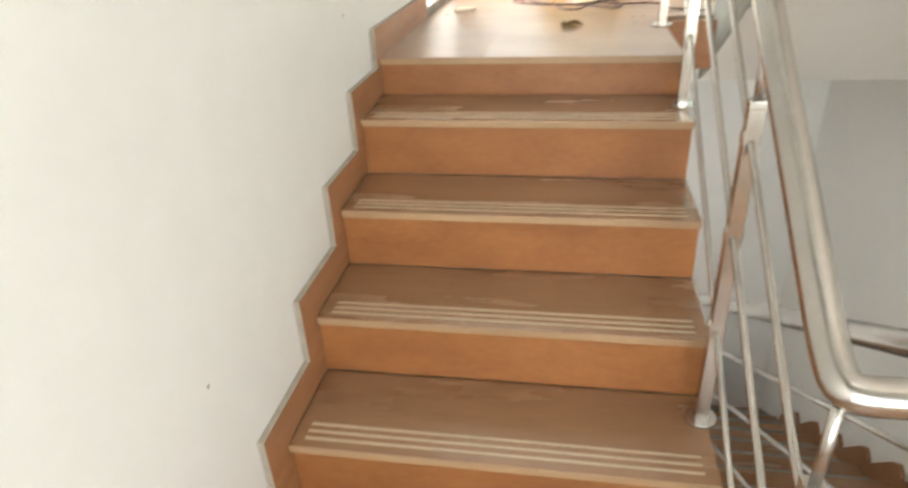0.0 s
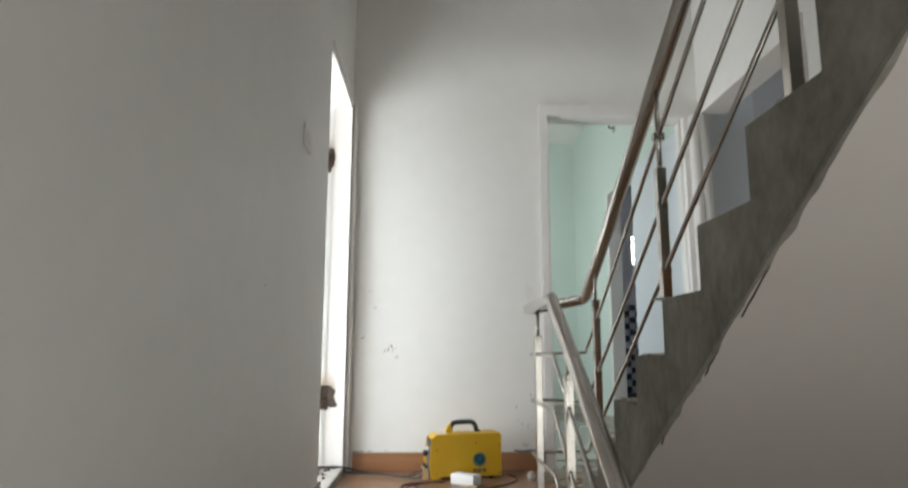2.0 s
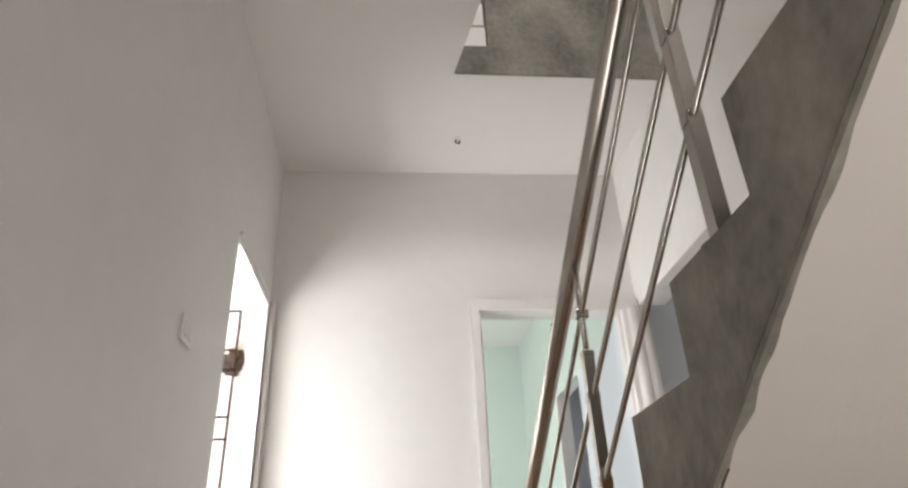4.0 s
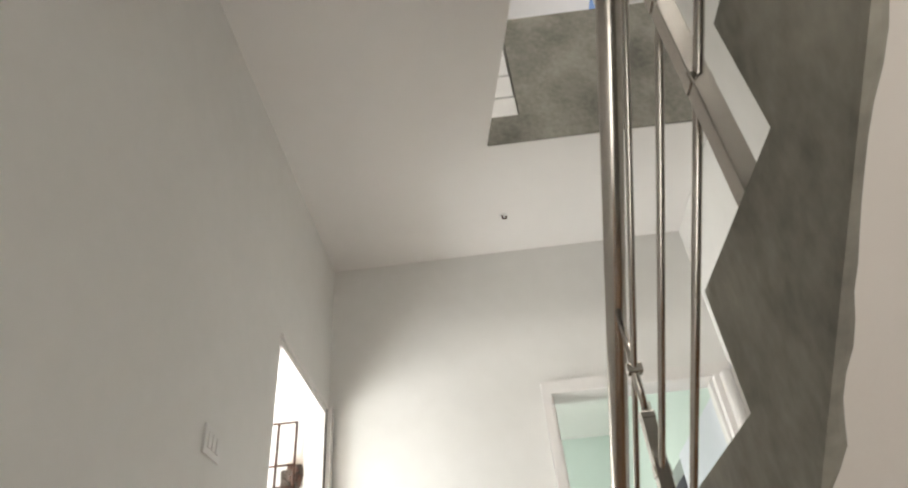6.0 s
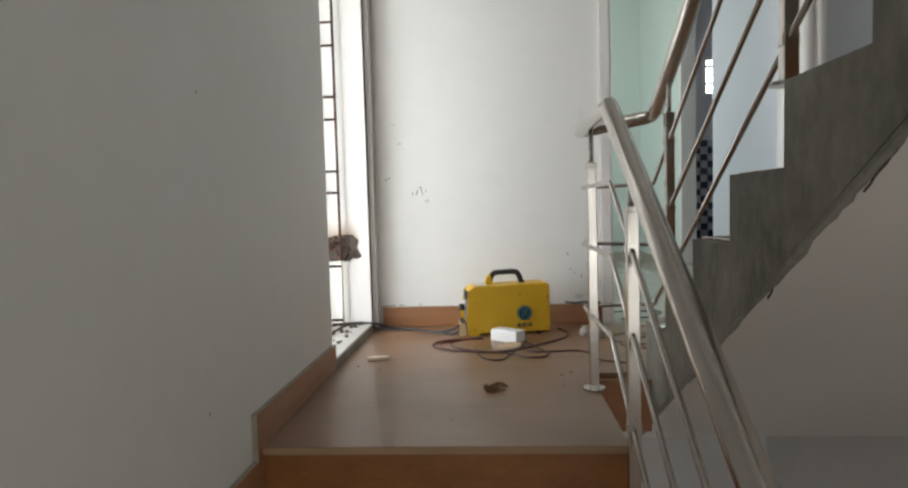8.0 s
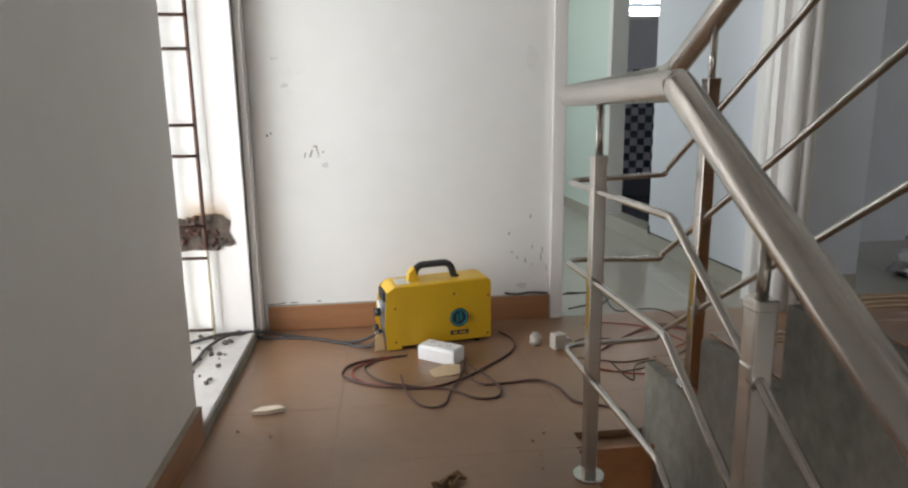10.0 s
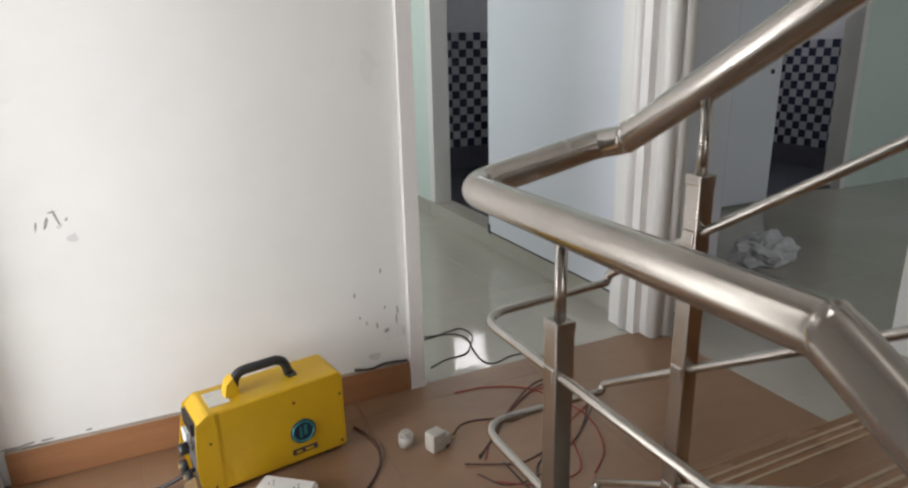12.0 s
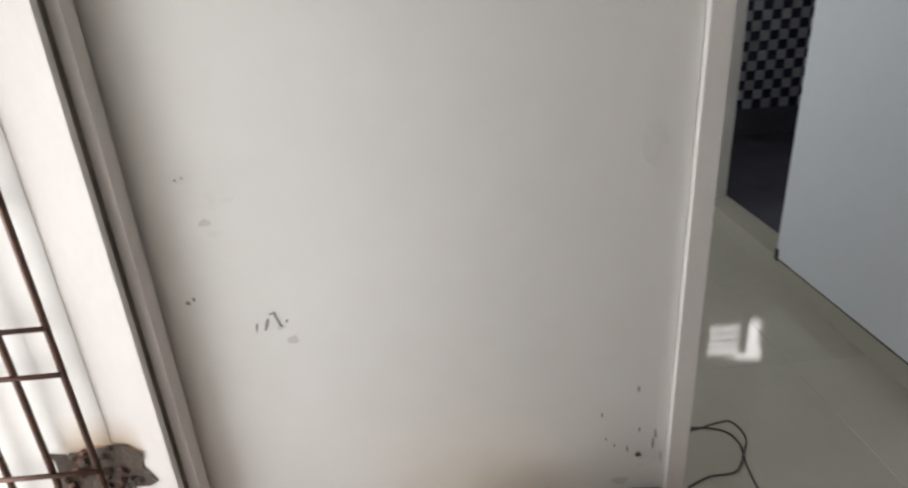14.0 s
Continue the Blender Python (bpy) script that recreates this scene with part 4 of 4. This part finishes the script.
cable("skirting_wire", [(0.95, 1.595), (1.0, 1.590), (1.05, 1.597), (1.12, 1.594)], 0.0042, CABLE_BLACK, "black wire end lying along the skirting", 0.099, ((0, 0.006), (2, 0.004)))
rnd = random.Random(21)
bm = bmesh.new()
for k in range(70):
    r = rnd.uniform(0.002, 0.009)
    m = pose(rnd.uniform(-0.34, -0.03), rnd.uniform(1.02, 1.48), 0.038 + r * 0.5, rnd.uniform(0, 360), rnd.uniform(0, 360), rnd.uniform(0, 360))
    add_box(bm, -r, r, -r * 0.8, r * 0.8, -r * 0.6, r * 0.6, m)
tagged(part("mortar_debris", bm, DUST), "dark mortar debris scattered on the marble sill", "debris", kind="stuff")

# ---- room, bath and hall ----
structure("skirting_room", boxes((XM - 0.014, XM - 0.001, FAR + 0.14, 2.829, 0.0, 0.085), (XM - 0.014, XM - 0.001, 3.67, 5.0, 0.0, 0.085), (0.0, XM, 4.986, 4.999, 0, 0.085)), FLOOR, "beige polished skirting tile")
structure("panel_room", boxes((XM - 0.02, XM - 0.002, FAR + 0.14, 2.826, 0.096, DOOR)), LEAF, "white door leaf folded against the room wall")
# black strip put in for the shadow in the gap under the leaf
part("shadow_gap_strip", boxes((XM - 0.0165, XM - 0.002, FAR + 0.142, 2.817, 0.0855, 0.0955)), BLACK, bpy.data.objects["panel_room"], "black strip for the shadow gap under the leaf")
part("bottom_pivot", box(XM - 0.024, XM - 0.004, 2.81, 2.834, 0.082, 0.135, 0.003), BLACK, bpy.data.objects["panel_room"], "dark pivot block")
structure("sill_bath", boxes((XM - 0.014, XM + 0.114, 2.83, 3.66, -0.02, 0.095)), FLOOR, "raised beige bath threshold")
part("jamb", boxes((XM - 0.006, XM + 0.106, 3.585, 3.662, 0.095, DOOR)), FRAME, bpy.data.objects["wall_room_right"])
structure("floor_bath", boxes((XM + 0.1, 3.6, 2.83, BY, -0.02, 0.02)), SLATE, "dark grey bath floor")
structure("wall_bath_dado", boxes((XM + 0.1, 3.6, BY - 0.012, BY - 0.001, 0.02, 0.215)), SLATE, "dark grey lower bath tiles")
structure("wall_bath_near", boxes((XM + 0.1, 3.7, 2.75, 2.83, 0, H)), LILAC, "bath wall")
win = thing("bath_window", "small white louvred bath window letting in daylight", "window")
part("frame", boxes((WX0, WX0 + 0.04, BY, BY + 0.06, WZ0, WZ1), (WX1 - 0.04, WX1, BY, BY + 0.06, WZ0, WZ1), (WX0 + 0.04, WX1 - 0.04, BY, BY + 0.06, WZ0, WZ0 + 0.03), (WX0 + 0.04, WX1 - 0.04, BY, BY + 0.06, WZ1 - 0.03, WZ1), (WM - 0.03, WM + 0.03, BY, BY + 0.06, WZ0 + 0.03, WZ1 - 0.03)), FRAME, win)
for k in range(5):
    bm = bmesh.new()
    add_box(bm, WX0 + 0.04, WM - 0.03, -0.003, 0.003, -0.04, 0.04, pose(0, BY + 0.045, WZ0 + 0.08 + 0.09 * k, 35))
    part("louvre", bm, GLASS, win).visible_shadow = False
    part("louvre_rail", box(WX0 + 0.04, WM - 0.03, BY + 0.012, BY + 0.03, WZ0 + 0.055 + 0.075 * k, WZ0 + 0.067 + 0.075 * k), GREYPL, win)
fitting = thing("wall_hook", "small dark hook plate high on the mint wall", "hook")
part("plate", box(XM - 0.012, XM - 0.001, 3.26, 3.32, 2.59, 2.65, 0.003), DIRTYWHITE, fitting)
part("pin", tube([(XM - 0.010, 3.29, 2.62), (XM - 0.045, 3.29, 2.62), (XM - 0.05, 3.29, 2.645)], 0.008, 8), IRON, fitting)


def chequer(parent, along, a0, a1, at, z0, z1, s):
    """Small square tiles, dark and pale by turns, proud of their joints; along x at y = at, or along y at x = at."""
    for pale, material in ((0, CHECK_DARK), (1, CHECK_PALE)):
        bm = bmesh.new()
        for i in range(int((a1 - a0) / s)):
            for k in range(int((z1 - z0) / s)):
                if (i + k) % 2 == pale:
                    u0, u1, w0, w1 = a0 + i * s + 0.001, a0 + (i + 1) * s - 0.001, z0 + k * s + 0.001, z0 + (k + 1) * s - 0.001
                    add_box(bm, *((u0, u1, at - 0.008, at) if along == "x" else (at - 0.008, at, u0, u1)), w0, w1)
        ob = part("mosaic_tiles", bm, material, parent)
        ob["kind"] = "stuff"


chequer(bpy.data.objects["wall_bath_far"], "x", XM + 0.1, 3.6, BY - 0.001, 0.215, 1.18, 0.0685)
chequer(bpy.data.objects["wall_bath_second_right"], "y", HY + 0.1, 4.25, BX - 0.001, 0.19, 1.06, 0.0664)
structure("wall_bath_second_dado", boxes((BX - 0.012, BX - 0.001, HY + 0.1, 4.25, 0.02, 0.19)), SLATE, "dark grey lower tiles of the second bath")
structure("floor_bath_second", boxes((3.7, BX, HY + 0.05, 4.25, -0.02, 0.02)), SLATE, "dark grey floor of the second bath")
leaf = thing("bath_door", "white laminate door leaf standing open with a dark lock hole", "door")
part("leaf", box(3.64, 4.19, HY - 0.045, HY - 0.01, 0.02, DOOR - 0.02, 0.003), LEAF, leaf)
part("lock_hole", disc(4.11, HY - 0.0445, 0.86, 0.017, -0.004, 14, "y"), BLACK, leaf)
part("jamb", boxes((4.19, 4.23, HY - 0.005, HY + 0.12, 0, DOOR), (4.97, 5.02, HY - 0.02, HY + 0.12, 0, DOOR)), FRAME, bpy.data.objects["wall_hall_far"])
post3 = structure("door_jamb_hall", boxes((2.72, 2.80, 0.2, 1.08, 0, DOOR)), FRAME, "white gloss painted jamb in the hall")
nib_skirt = structure("skirting_nib", boxes((XR + 0.04, 2.522, 1.685, 1.795, 0, 0.0995)), FLOOR, "beige skirting of the nib")
bag_bm = bmesh.new()
bmesh.ops.create_icosphere(bag_bm, subdivisions=4, radius=1.0)
for v in bag_bm.verts:
    n1 = noise.noise(v.co * 2.2) * 0.35 + noise.noise(v.co * 6) * 0.16
    v.co = v.co * (1 + n1)
    v.co = Vector((v.co.x * 0.17, v.co.y * 0.11, max(v.co.z, -0.55) * 0.09 + 0.05))
bag = tagged(part("plastic_bag", bag_bm, BAG), "crumpled white plastic bag on the hall floor", "bag")
bag.location = (3.14, 1.96, 0.002)
structure("ground", boxes((-400, 400, -400, 400, LOW - 0.5, LOW - 0.3)), GROUND, "dusty ground outside")

# ---- floor tiles, laid one by one ----
landing, hall = bpy.data.objects["floor"], bpy.data.objects["floor_hall"]
edges_x = [0.0, 0.345, 0.945, 1.545, XR]
edges_y = [0.0, 0.30, 0.90, 1.50, FLINE]


def lay(parent, name, x0, x1, y0, y1, material, joint=0.0003, thick=0.02, edge=0.0006):
    part(name, box(x0 + joint, x1 - joint, y0 + joint, y1 - joint, -thick, 0.0, edge, 1), material, parent)


for i in range(4):
    for k in range(4):
        x0, x1, y0, y1 = edges_x[i], edges_x[i + 1], edges_y[k], edges_y[k + 1]
        if y1 <= 0.31:
            x1 = min(x1, XW)
        if x0 >= x1 - 0.02 or (y0 < 0.3 and x0 > XW - 0.05):
            continue
        y0 = -0.012 if k == 0 else y0
        if k == 1 and x1 > XW:
            if x0 < XW:
                lay(landing, "floor_tile", x0, XW, y0, 0.60, LANDING, edge=0.0)
            lay(landing, "floor_tile", x0, x1, 0.60 if x1 < XU + 0.4 else 0.67, y1, LANDING, edge=0.0)
        else:
            lay(landing, "floor_tile", x0, x1, y0, y1, LANDING, edge=0.0)
part("nosing_edge", box(0.016, XW, -0.0128, -0.0122, -0.019, -0.002), NOSE, landing)
part("slab_face", boxes((XW, XU, 0.588, 0.599, -0.18, -0.004)), RISER, landing)
for i in range(8):
    for k in range(7):
        x0, y0 = XR + 0.6 * i, FLINE - 0.6 * (k + 1)
        if x0 < 6.5:
            lay(hall, "floor_tile", x0, min(x0 + 0.6, 6.6), max(y0, -2.0), y0 + 0.6, FLOOR)
for i in range(11):
    for k in range(6):
        x0, y0 = 0.6 * i, FLINE + 0.6 * k
        lay(hall, "floor_tile", x0, min(x0 + 0.6, 6.6), y0, min(y0 + 0.6, 5.1), FLOOR)
